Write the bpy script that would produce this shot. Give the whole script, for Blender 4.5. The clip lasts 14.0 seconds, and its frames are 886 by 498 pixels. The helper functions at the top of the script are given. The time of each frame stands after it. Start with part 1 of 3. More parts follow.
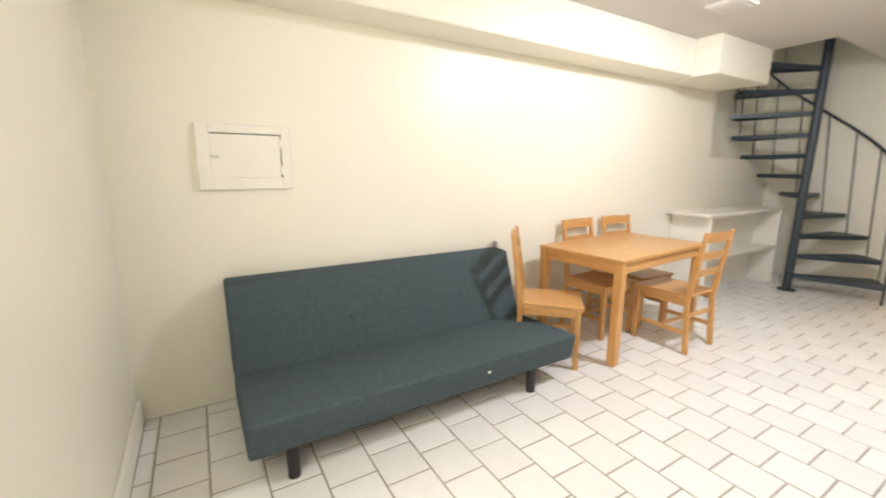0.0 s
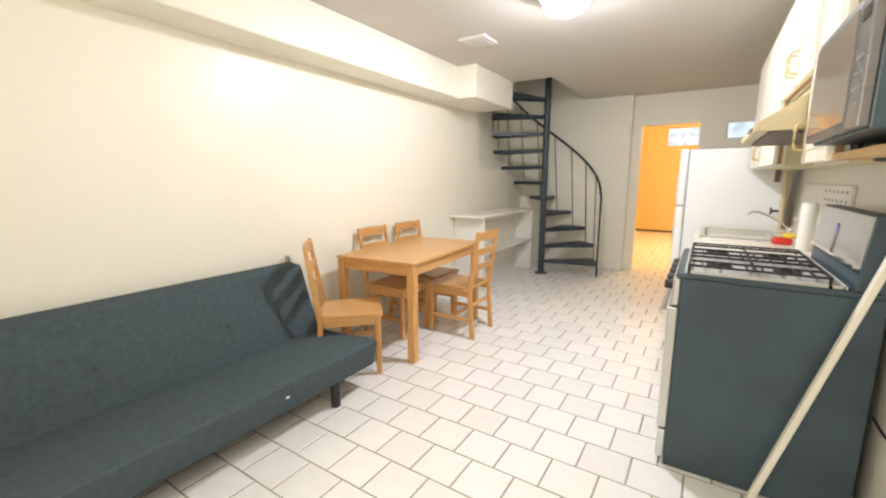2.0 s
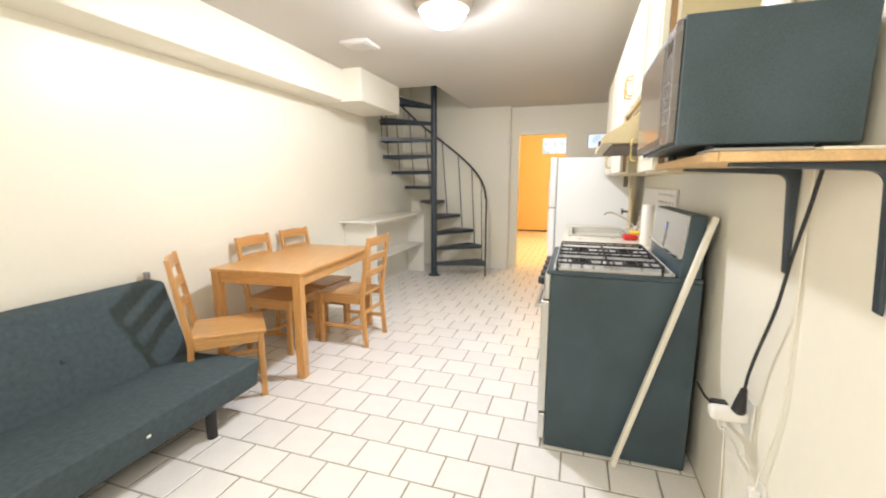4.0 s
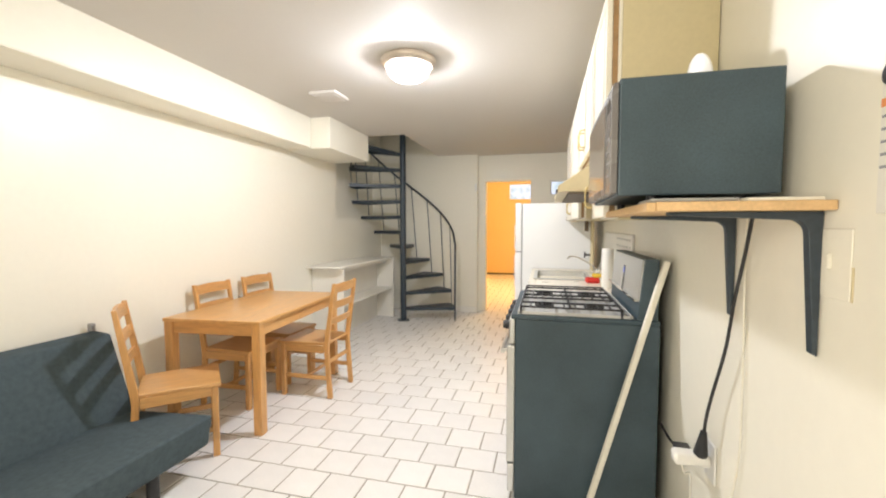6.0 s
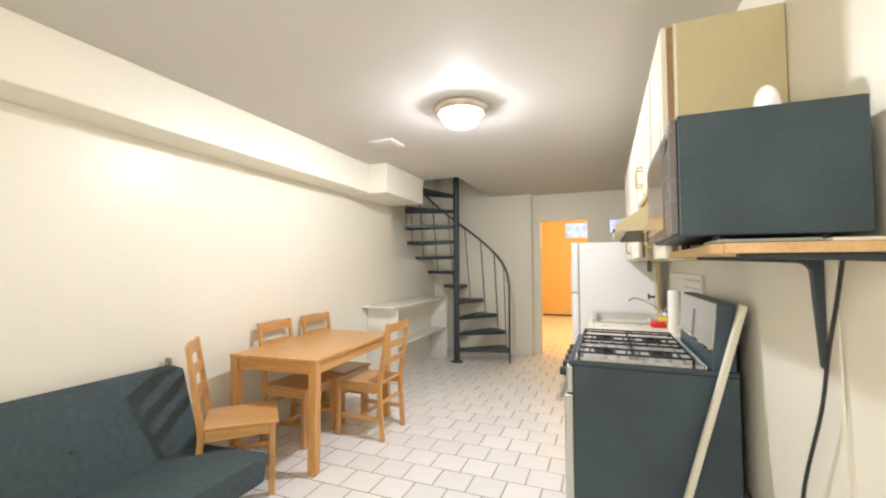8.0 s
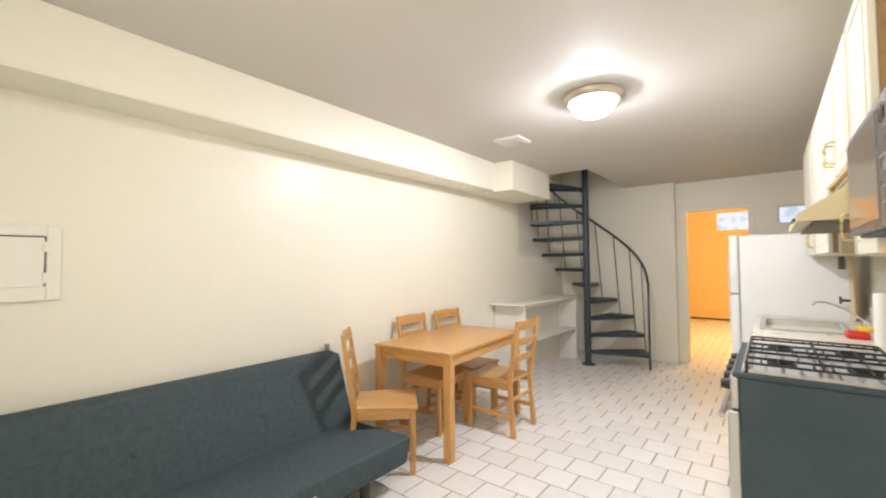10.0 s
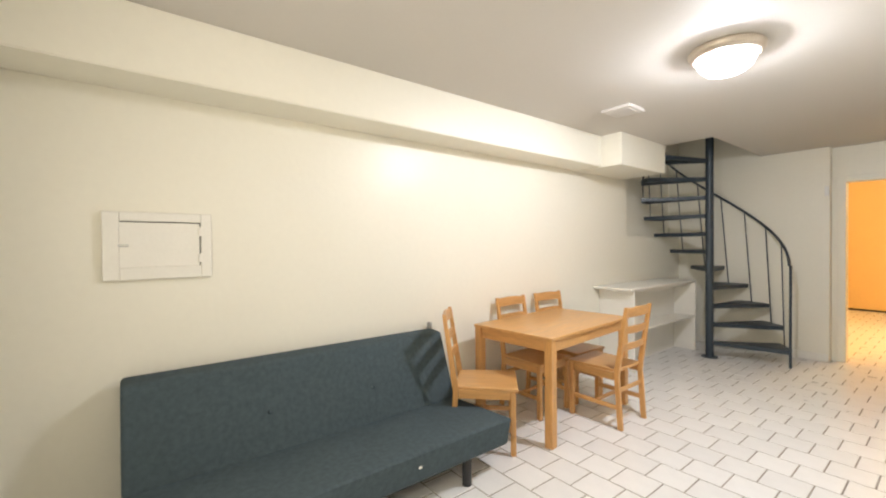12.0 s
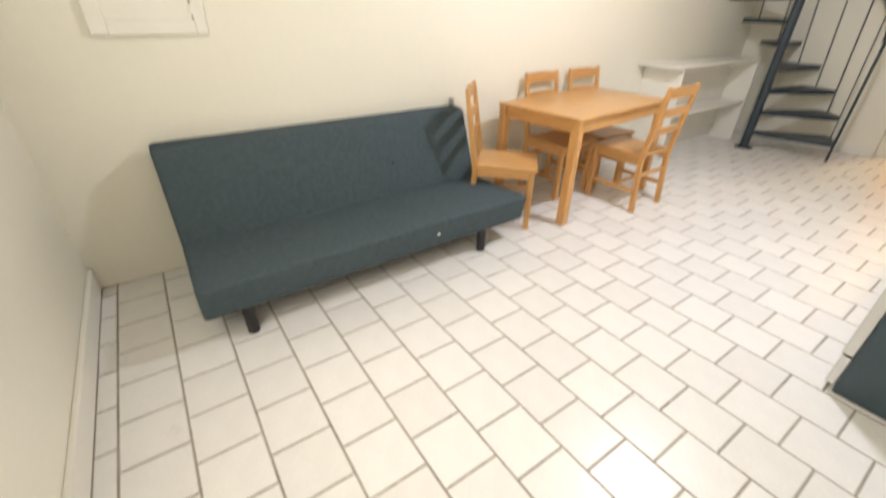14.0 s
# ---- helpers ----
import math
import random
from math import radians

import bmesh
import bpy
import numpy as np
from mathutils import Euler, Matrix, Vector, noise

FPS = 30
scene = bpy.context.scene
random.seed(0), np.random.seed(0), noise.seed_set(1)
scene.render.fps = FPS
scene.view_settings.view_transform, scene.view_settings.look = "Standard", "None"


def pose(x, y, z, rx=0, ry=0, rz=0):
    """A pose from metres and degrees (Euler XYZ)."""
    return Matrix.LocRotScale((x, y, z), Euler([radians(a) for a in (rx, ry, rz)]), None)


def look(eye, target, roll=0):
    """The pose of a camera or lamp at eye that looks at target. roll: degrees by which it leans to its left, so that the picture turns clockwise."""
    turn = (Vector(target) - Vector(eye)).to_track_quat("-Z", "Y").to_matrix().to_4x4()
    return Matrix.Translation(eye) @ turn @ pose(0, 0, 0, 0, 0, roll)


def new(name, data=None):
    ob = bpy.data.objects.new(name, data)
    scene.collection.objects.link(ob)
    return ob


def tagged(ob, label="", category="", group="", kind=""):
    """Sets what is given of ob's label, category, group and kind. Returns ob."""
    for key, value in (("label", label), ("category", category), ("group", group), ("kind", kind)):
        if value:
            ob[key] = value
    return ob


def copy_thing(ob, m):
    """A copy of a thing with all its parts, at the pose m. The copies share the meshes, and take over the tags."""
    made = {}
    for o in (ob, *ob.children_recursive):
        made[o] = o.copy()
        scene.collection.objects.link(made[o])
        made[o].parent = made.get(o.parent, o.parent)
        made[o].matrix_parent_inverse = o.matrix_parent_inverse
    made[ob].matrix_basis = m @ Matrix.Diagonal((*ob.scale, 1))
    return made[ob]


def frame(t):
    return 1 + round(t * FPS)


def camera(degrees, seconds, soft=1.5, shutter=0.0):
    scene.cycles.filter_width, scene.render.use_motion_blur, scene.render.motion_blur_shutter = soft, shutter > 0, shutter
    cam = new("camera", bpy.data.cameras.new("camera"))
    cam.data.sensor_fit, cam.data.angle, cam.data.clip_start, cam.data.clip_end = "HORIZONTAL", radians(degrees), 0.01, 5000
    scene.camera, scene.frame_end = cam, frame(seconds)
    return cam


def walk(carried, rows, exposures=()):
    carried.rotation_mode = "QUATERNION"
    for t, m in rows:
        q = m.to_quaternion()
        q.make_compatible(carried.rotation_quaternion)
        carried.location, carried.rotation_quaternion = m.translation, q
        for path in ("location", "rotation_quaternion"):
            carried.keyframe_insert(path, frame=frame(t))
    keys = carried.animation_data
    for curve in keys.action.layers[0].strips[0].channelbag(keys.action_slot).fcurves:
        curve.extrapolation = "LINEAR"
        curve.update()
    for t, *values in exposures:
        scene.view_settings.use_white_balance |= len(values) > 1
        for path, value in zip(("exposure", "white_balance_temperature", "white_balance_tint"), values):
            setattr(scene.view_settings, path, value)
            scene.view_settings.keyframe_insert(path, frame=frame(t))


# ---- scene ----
cam = camera(94.7, 14.0, soft=2.0, shutter=0.4)
PATH = [
    (0, (2.459, 0.372, 1.319), (0.776, 1.38, 0.928), 0.4),
    (0.5, (2.487, 0.407, 1.314), (0.947, 1.631, 0.951), 0.2),
    (1, (2.501, 0.427, 1.321), (1.123, 1.833, 0.969), 0.1),
    (1.5, (2.509, 0.445, 1.326), (1.298, 1.998, 0.977), 0.1),
    (2, (2.521, 0.462, 1.322), (1.46, 2.123, 0.979), 0.0),
    (2.5, (2.527, 0.471, 1.321), (1.601, 2.211, 0.984), 0.0),
    (3, (2.54, 0.483, 1.322), (1.73, 2.281, 0.987), -0.0),
    (3.5, (2.549, 0.486, 1.323), (1.846, 2.33, 0.995), 0.0),
    (4, (2.561, 0.49, 1.329), (1.952, 2.367, 1.006), 0.1),
    (6.5, (2.605, 0.501, 1.342), (2.123, 2.442, 1.311), 0.2),
    (7, (2.609, 0.505, 1.346), (2.083, 2.434, 1.381), 0.2),
    (9.5, (2.593, 0.482, 1.348), (1.465, 2.131, 1.434), -0.4),
    (10, (2.573, 0.471, 1.351), (1.325, 2.032, 1.423), -0.4),
    (10.5, (2.554, 0.476, 1.354), (1.192, 1.939, 1.411), -0.5),
    (11, (2.554, 0.481, 1.351), (1.093, 1.847, 1.4), -0.5),
    (11.5, (2.546, 0.479, 1.349), (1.016, 1.766, 1.381), -0.5),
    (12, (2.538, 0.474, 1.362), (0.96, 1.701, 1.34), -0.4),
    (12.5, (2.525, 0.461, 1.355), (0.927, 1.658, 1.241), -0.3),
    (13, (2.524, 0.461, 1.352), (0.924, 1.633, 1.089), -0.2),
    (13.5, (2.532, 0.472, 1.327), (0.963, 1.62, 0.855), -0.3),
    (14, (2.502, 0.511, 1.317), (1.087, 1.497, 0.303), 0.8),
]
EXPOSURES = [(0, 0.62), (1.5, 0.54), (3, 0.55), (4.2, 0.64), (6.5, 0.5), (9.5, 0.4), (12.5, 0.42), (13.3, 0.52), (14.0, 0.5)]
walk(cam, [(t, look(eye, target, roll)) for t, eye, target, roll in PATH], EXPOSURES)

# ---- light ----
world = bpy.data.worlds.new("world")
scene.world = world
world.use_nodes = True
_sky = world.node_tree.nodes.new("ShaderNodeTexSky")
_sky.sky_type = "NISHITA"
_sky.sun_disc = False
_sky.sun_elevation, _sky.sun_rotation = radians(35), radians(40)
world.node_tree.links.new(_sky.outputs[0], world.node_tree.nodes["Background"].inputs[0])
world.node_tree.nodes["Background"].inputs[1].default_value = 0.12
LAMP_POWER = 84.0
BOWL_GLOW = 6.0
LAMP_COLOUR = (0.92, 0.93, 1.0)
HALL_POWER = 100.0
# strength of the fill lamp added behind the camera
FILL_POWER = 18.5

# ---- plan, in metres ----
W, H = 3.15, 2.43          # room width, ceiling height
STAIR_Y, DOOR_Y = 6.72, 6.85
BEAM_X, BEAM_Z = 0.30, 2.127
HOLE = (0.0, 0.955, 5.17, STAIR_Y)


# ---- materials ----
def mat(name, colour, rough=0.5, metal=0.0, vary=0.08, scale=6.0, fine=60.0, bump=0.05, rvary=0.1, stretch=(1, 1, 1), spec=0.5, coat=0.0, island=0.0, dist=0.002):
    m = bpy.data.materials.new(name)
    m.use_nodes = True
    nt = m.node_tree
    n, l = nt.nodes, nt.links
    b = n["Principled BSDF"]
    co = n.new("ShaderNodeTexCoord")
    mp = n.new("ShaderNodeMapping")
    mp.inputs["Scale"].default_value = stretch
    l.new(co.outputs["Object"], mp.inputs[0])
    n1, n2 = n.new("ShaderNodeTexNoise"), n.new("ShaderNodeTexNoise")
    n1.inputs["Scale"].default_value, n1.inputs["Detail"].default_value = scale, 4
    n2.inputs["Scale"].default_value, n2.inputs["Detail"].default_value = fine, 3
    l.new(mp.outputs[0], n1.inputs["Vector"])
    l.new(mp.outputs[0], n2.inputs["Vector"])
    mix = n.new("ShaderNodeMath")
    mix.operation = "MULTIPLY_ADD"
    mix.inputs[1].default_value = 0.45
    l.new(n2.outputs["Fac"], mix.inputs[0])
    half = n.new("ShaderNodeMath")
    half.operation = "MULTIPLY"
    half.inputs[1].default_value = 0.55
    l.new(n1.outputs["Fac"], half.inputs[0])
    l.new(half.outputs[0], mix.inputs[2])
    last = mix.outputs[0]
    if island:
        oi = n.new("ShaderNodeObjectInfo")
        add = n.new("ShaderNodeMath")
        add.operation = "MULTIPLY_ADD"
        add.inputs[1].default_value = island
        l.new(oi.outputs["Random"], add.inputs[0])
        l.new(last, add.inputs[2])
        sub = n.new("ShaderNodeMath")
        sub.operation = "SUBTRACT"
        sub.inputs[1].default_value = island / 2
        l.new(add.outputs[0], sub.inputs[0])
        last = sub.outputs[0]
    ramp = n.new("ShaderNodeValToRGB")
    ramp.color_ramp.elements[0].position, ramp.color_ramp.elements[1].position = 0.3, 0.7
    ramp.color_ramp.elements[0].color = (*[max(0.0, c * (1 - vary)) for c in colour], 1)
    ramp.color_ramp.elements[1].color = (*[min(1.0, c * (1 + vary)) for c in colour], 1)
    l.new(last, ramp.inputs[0])
    l.new(ramp.outputs[0], b.inputs["Base Color"])
    rr = n.new("ShaderNodeMapRange")
    rr.inputs["To Min"].default_value, rr.inputs["To Max"].default_value = max(0.02, rough - rvary), min(1.0, rough + rvary)
    l.new(n1.outputs["Fac"], rr.inputs["Value"])
    l.new(rr.outputs[0], b.inputs["Roughness"])
    b.inputs["Metallic"].default_value = metal
    b.inputs["Specular IOR Level"].default_value = spec
    b.inputs["Coat Weight"].default_value = coat
    if bump:
        bp = n.new("ShaderNodeBump")
        bp.inputs["Strength"].default_value, bp.inputs["Distance"].default_value = bump, dist
        l.new(mix.outputs[0], bp.inputs["Height"])
        l.new(bp.outputs[0], b.inputs["Normal"])
    return m


def glow(name, colour, strength):
    m = bpy.data.materials.new(name)
    m.use_nodes = True
    b = m.node_tree.nodes["Principled BSDF"]
    b.inputs["Base Color"].default_value = (*colour, 1)
    b.inputs["Emission Color"].default_value = (*colour, 1)
    b.inputs["Emission Strength"].default_value = strength
    return m


WALL = mat("cream_wall_paint", (0.87, 0.84, 0.728), 0.36, spec=0.38, vary=0.018, scale=1.3, fine=28, bump=0.16, rvary=0.03, dist=0.011)
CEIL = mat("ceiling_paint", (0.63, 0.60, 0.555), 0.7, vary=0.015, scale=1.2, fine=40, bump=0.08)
TRIM = mat("trim_paint", (0.87, 0.845, 0.77), 0.35, vary=0.03, scale=5, fine=60, bump=0.1)
TILE = mat("glazed_floor_tile", (0.86, 0.85, 0.83), 0.3, vary=0.045, scale=9, fine=70, bump=0.06, rvary=0.08, island=0.35)
GROUT = mat("floor_grout", (0.35, 0.315, 0.27), 0.9, vary=0.35, scale=3, fine=50, bump=0.4)
FABRIC = mat("charcoal_fabric", (0.070, 0.096, 0.110), 0.95, vary=0.24, scale=38, fine=380, bump=0.6, rvary=0.04, spec=0.25, dist=0.0015)
PINE = mat("stained_pine", (0.62, 0.33, 0.115), 0.38, vary=0.22, scale=5, fine=22, bump=0.06, stretch=(6, 6, 0.7), coat=0.15)
PINE_TOP = mat("stained_pine_boards", (0.62, 0.34, 0.125), 0.36, vary=0.20, scale=5, fine=22, bump=0.05, stretch=(7, 0.6, 6), coat=0.2)
PINE_SIDE = mat("stained_pine_rails", (0.60, 0.32, 0.115), 0.38, vary=0.20, scale=5, fine=22, bump=0.05, stretch=(0.8, 6, 7), coat=0.15)
IRON = mat("dark_painted_iron", (0.035, 0.050, 0.066), 0.42, vary=0.3, scale=14, fine=90, bump=0.25, spec=0.5)
BLACK = mat("black_enamel", (0.048, 0.076, 0.094), 0.42, vary=0.32, scale=5, fine=220, bump=0.15, spec=0.45)
GLOSS = mat("black_gloss", (0.012, 0.013, 0.014), 0.07, vary=0.2, scale=8, fine=60, bump=0.0)
CAST = mat("cast_iron_grate", (0.025, 0.025, 0.026), 0.6, vary=0.3, scale=20, fine=150, bump=0.3)
STEEL = mat("brushed_steel", (0.62, 0.62, 0.60), 0.33, 0.9, vary=0.08, scale=4, fine=120, bump=0.05, stretch=(1, 12, 1))
PAN = mat("pale_burner_pan", (0.62, 0.62, 0.60), 0.35, 0.2, vary=0.12, scale=14, fine=90, bump=0.05)
CHROME = mat("chrome", (0.75, 0.75, 0.74), 0.12, 1.0, vary=0.04, bump=0.0, rvary=0.04)
WHITE = mat("white_appliance", (0.80, 0.81, 0.80), 0.35, vary=0.02, scale=3, fine=200, bump=0.08)
PLASTIC = mat("white_plastic", (0.82, 0.81, 0.77), 0.4, vary=0.03, bump=0.0)
GREYPL = mat("grey_gasket", (0.35, 0.35, 0.34), 0.6, vary=0.05, bump=0.0)
# tan carcass colour also takes in the warm shade on the near side
CABSIDE = mat("shaded_tan_laminate", (0.62, 0.54, 0.33), 0.45, vary=0.05, scale=3, fine=60, bump=0.05)
# pale taupe stands in for the bright wall mirrored in the door glass
MWDOOR = mat("taupe_reflection_glass", (0.46, 0.41, 0.36), 0.16, 0.6, vary=0.05, bump=0.0)
MWFRAME = mat("dark_door_frame", (0.09, 0.10, 0.11), 0.3, vary=0.1, bump=0.0)
MWPANEL = mat("dark_grey_panel", (0.17, 0.16, 0.155), 0.25, vary=0.06, bump=0.0)
CABINET = mat("almond_laminate", (0.84, 0.80, 0.68), 0.42, vary=0.04, scale=3, fine=60, bump=0.08)
OAKTRIM = mat("oak_trim_and_gap_shade", (0.36, 0.22, 0.10), 0.5, vary=0.25, scale=6, fine=40, bump=0.1, stretch=(6, 1, 6))
BRASS = mat("almond_brass_pull", (0.62, 0.50, 0.24), 0.35, 0.4, vary=0.1, bump=0.0)
HOOD = mat("almond_enamel", (0.66, 0.57, 0.36), 0.4, vary=0.05, scale=4, fine=60, bump=0.05)
HOODIN = mat("hood_filter", (0.16, 0.13, 0.10), 0.6, 0.3, vary=0.2, bump=0.1)
COUNTER = mat("cream_worktop", (0.80, 0.74, 0.62), 0.3, vary=0.05, scale=8, fine=200, bump=0.03)
BOARD = mat("raw_pine_board", (0.66, 0.44, 0.22), 0.6, vary=0.18, scale=4, fine=26, bump=0.1, stretch=(6, 0.8, 6))
STICK = mat("cream_painted_wood", (0.82, 0.79, 0.68), 0.4, vary=0.06, scale=5, fine=50, bump=0.1)
RUBBER = mat("black_rubber", (0.02, 0.02, 0.022), 0.55, vary=0.2, bump=0.0)
RED = mat("red_plastic", (0.65, 0.03, 0.02), 0.4, vary=0.15, scale=20, bump=0.1)
YELLOW = mat("yellow_sponge", (0.80, 0.55, 0.06), 0.8, vary=0.15, scale=30, bump=0.3)
BRONZE = mat("brushed_nickel", (0.60, 0.53, 0.45), 0.4, 0.5, vary=0.06, bump=0.0)
TEXT = mat("grey_print", (0.30, 0.30, 0.33), 0.7, vary=0.1, bump=0.0)
GAP = mat("dark_gap", (0.03, 0.025, 0.02), 0.9, vary=0.2, bump=0.0)
# the warm bulb's orange is mixed into this wall colour
ORANGE = mat("orange_glow_wall_paint", (0.82, 0.58, 0.27), 0.5, vary=0.04, scale=1.5, fine=30, bump=0.15)
ORANGE_DOOR = mat("orange_door_paint", (0.74, 0.42, 0.11), 0.45, vary=0.05, scale=1.5, fine=30, bump=0.1)
PAPER = mat("paper", (0.80, 0.78, 0.72), 0.7, vary=0.03, bump=0.0)
INK = mat("dark_ink", (0.05, 0.05, 0.06), 0.7, vary=0.1, bump=0.0)
BLUE = mat("blue_display", (0.08, 0.16, 0.75), 0.3, vary=0.05, bump=0.0)
ORANGEINK = mat("orange_ink", (0.75, 0.28, 0.10), 0.7, vary=0.1, bump=0.0)
GLASSLAMP = glow("lit_lamp_glass", LAMP_COLOUR, BOWL_GLOW)
# the frosted bowl is brightest low down and dimmer at its rim
_nt = GLASSLAMP.node_tree
_c, _x, _m = _nt.nodes.new("ShaderNodeTexCoord"), _nt.nodes.new("ShaderNodeSeparateXYZ"), _nt.nodes.new("ShaderNodeMapRange")
_m.inputs["From Min"].default_value, _m.inputs["From Max"].default_value = -0.05, -0.115
_m.inputs["To Min"].default_value, _m.inputs["To Max"].default_value = BOWL_GLOW * 0.2, BOWL_GLOW * 1.4
_nt.links.new(_c.outputs["Object"], _x.inputs[0])
_nt.links.new(_x.outputs["Z"], _m.inputs["Value"])
_nt.links.new(_m.outputs[0], _nt.nodes["Principled BSDF"].inputs["Emission Strength"])
DAY = glow("daylight_pane", (0.62, 0.70, 0.88), 0.9)
_nt = DAY.node_tree
_nt.nodes["Principled BSDF"].inputs["Base Color"].default_value = (0.05, 0.06, 0.07, 1)
_n, _r = _nt.nodes.new("ShaderNodeTexNoise"), _nt.nodes.new("ShaderNodeValToRGB")
_n.inputs["Scale"].default_value, _n.inputs["Detail"].default_value = 9.0, 3.0
_r.color_ramp.elements[0].position, _r.color_ramp.elements[0].color = 0.36, (0.44, 0.54, 0.60, 1)
_r.color_ramp.elements[1].position, _r.color_ramp.elements[1].color = 0.56, (0.66, 0.72, 0.92, 1)
_c = _nt.nodes.new("ShaderNodeTexCoord")
_nt.links.new(_c.outputs["Object"], _n.inputs["Vector"])
_nt.links.new(_n.outputs["Fac"], _r.inputs[0])
_nt.links.new(_r.outputs[0], _nt.nodes["Principled BSDF"].inputs["Emission Color"])


# ---- building helpers ----
def box(bm, x0, x1, y0, y1, z0, z1, bevel=0.0, seg=1, m=None):
    vs = bmesh.ops.create_cube(bm, size=1.0, matrix=Matrix.LocRotScale(((x0 + x1) / 2, (y0 + y1) / 2, (z0 + z1) / 2), None, (abs(x1 - x0), abs(y1 - y0), abs(z1 - z0))))["verts"]
    if m is not None:
        bmesh.ops.transform(bm, matrix=m, verts=vs)
    if bevel:
        es = list({e for v in vs for e in v.link_edges})
        bmesh.ops.bevel(bm, geom=es, offset=bevel, segments=seg, profile=0.5, affect="EDGES")
    return bm


def rod(bm, a, b, r, n=12, r2=None):
    a, b = Vector(a), Vector(b)
    d = b - a
    m = Matrix.Translation((a + b) / 2) @ d.to_track_quat("Z", "Y").to_matrix().to_4x4()
    bmesh.ops.create_cone(bm, cap_ends=True, segments=n, radius1=r, radius2=r if r2 is None else r2, depth=d.length, matrix=m)
    return bm


def tube(bm, pts, r, n=8):
    pts = [Vector(p) for p in pts]
    rings = []
    for i, p in enumerate(pts):
        d = (pts[min(i + 1, len(pts) - 1)] - pts[max(i - 1, 0)]).normalized()
        s = d.cross(Vector((0, 0, 1)))
        s = s.normalized() if s.length > 1e-4 else Vector((1, 0, 0))
        u = s.cross(d)
        rings.append([bm.verts.new(p + r * (math.cos(a) * s + math.sin(a) * u)) for a in [2 * math.pi * k / n for k in range(n)]])
    for a, b in zip(rings, rings[1:]):
        for k in range(n):
            bm.faces.new((a[k], a[(k + 1) % n], b[(k + 1) % n], b[k]))
    bm.faces.new(rings[0])
    bm.faces.new(rings[-1][::-1])
    return bm


def spline(ctrl, steps=10):
    ctrl = [Vector(c) for c in ctrl]
    p = [ctrl[0]] + ctrl + [ctrl[-1]]
    out = []
    for i in range(1, len(p) - 2):
        for k in range(steps):
            t = k / steps
            out.append(0.5 * ((2 * p[i]) + (p[i + 1] - p[i - 1]) * t + (2 * p[i - 1] - 5 * p[i] + 4 * p[i + 1] - p[i + 2]) * t * t + (3 * p[i] - p[i - 1] - 3 * p[i + 1] + p[i + 2]) * t ** 3))
    return out + [ctrl[-1]]


def lathe(bm, prof, n=32):
    rings = [[bm.verts.new((r * math.cos(2 * math.pi * k / n), r * math.sin(2 * math.pi * k / n), z)) for k in range(n)] for r, z in prof]
    for a, b in zip(rings, rings[1:]):
        for k in range(n):
            bm.faces.new((a[k], a[(k + 1) % n], b[(k + 1) % n], b[k]))
    if prof[0][0] > 1e-4:
        bm.faces.new(rings[0])
    if prof[-1][0] > 1e-4:
        bm.faces.new(rings[-1])
    bmesh.ops.remove_doubles(bm, verts=bm.verts, dist=1e-5)
    return bm


def prism(bm, poly, axis, a, b, bevel=0.0):
    """A polygon of two coordinates drawn out along an axis (0, 1, 2) from a to b."""
    def put(p, w):
        q = list(p)
        q.insert(axis, w)
        return bm.verts.new(q)
    lo, hi = [put(p, a) for p in poly], [put(p, b) for p in poly]
    fs = [bm.faces.new(lo), bm.faces.new(hi[::-1])]
    for i in range(len(poly)):
        j = (i + 1) % len(poly)
        fs.append(bm.faces.new((lo[j], lo[i], hi[i], hi[j])))
    bmesh.ops.recalc_face_normals(bm, faces=fs)
    if bevel:
        bmesh.ops.bevel(bm, geom=list({e for f in fs for e in f.edges}), offset=bevel, segments=2, profile=0.5, affect="EDGES")
    return bm


def meshed(name, bm, material, smooth=False):
    bmesh.ops.recalc_face_normals(bm, faces=bm.faces)
    me = bpy.data.meshes.new(name)
    bm.to_mesh(me)
    bm.free()
    me.materials.append(material)
    if smooth:
        for p in me.polygons:
            p.use_smooth = True
        me.set_sharp_from_angle(angle=radians(38))
    return me


def part(name, bm, material, parent, label="", smooth=False):
    ob = new(name, meshed(name, bm, material, smooth))
    ob.parent = parent
    if label:
        tagged(ob, label)
    return ob


def thing(name, label, category, m=None, group=""):
    ob = new(name)
    ob.empty_display_size = 0.1
    ob.matrix_basis = m if m is not None else Matrix()
    return tagged(ob, label, category, group)


def setting(name, bm, material, label, category="structure", smooth=False):
    return tagged(new(name, meshed(name, bm, material, smooth)), label, category, "", "structure")


def B():
    return bmesh.new()


# ---- structure ----
bm = box(B(), -0.2, W + 0.2, -0.2, 12.1, -0.15, -0.0028)
floor_ob = setting("floor", bm, GROUT, "dark grey grout bed under white floor tiles", "floor")

bm = box(B(), -0.3, 0, -0.2, 5.26, 0, H + 0.25)
box(bm, -0.3, 0, 5.26, STAIR_Y, 0, 1.442)
box(bm, -0.3, -0.14, 5.26, STAIR_Y, 1.442, 3.3)
box(bm, -0.14, 0, 5.26, STAIR_Y, 2.6, 3.3)
setting("wall_west", bm, WALL, "glossy cream painted wall with a shallow recess by the stairs", "wall")

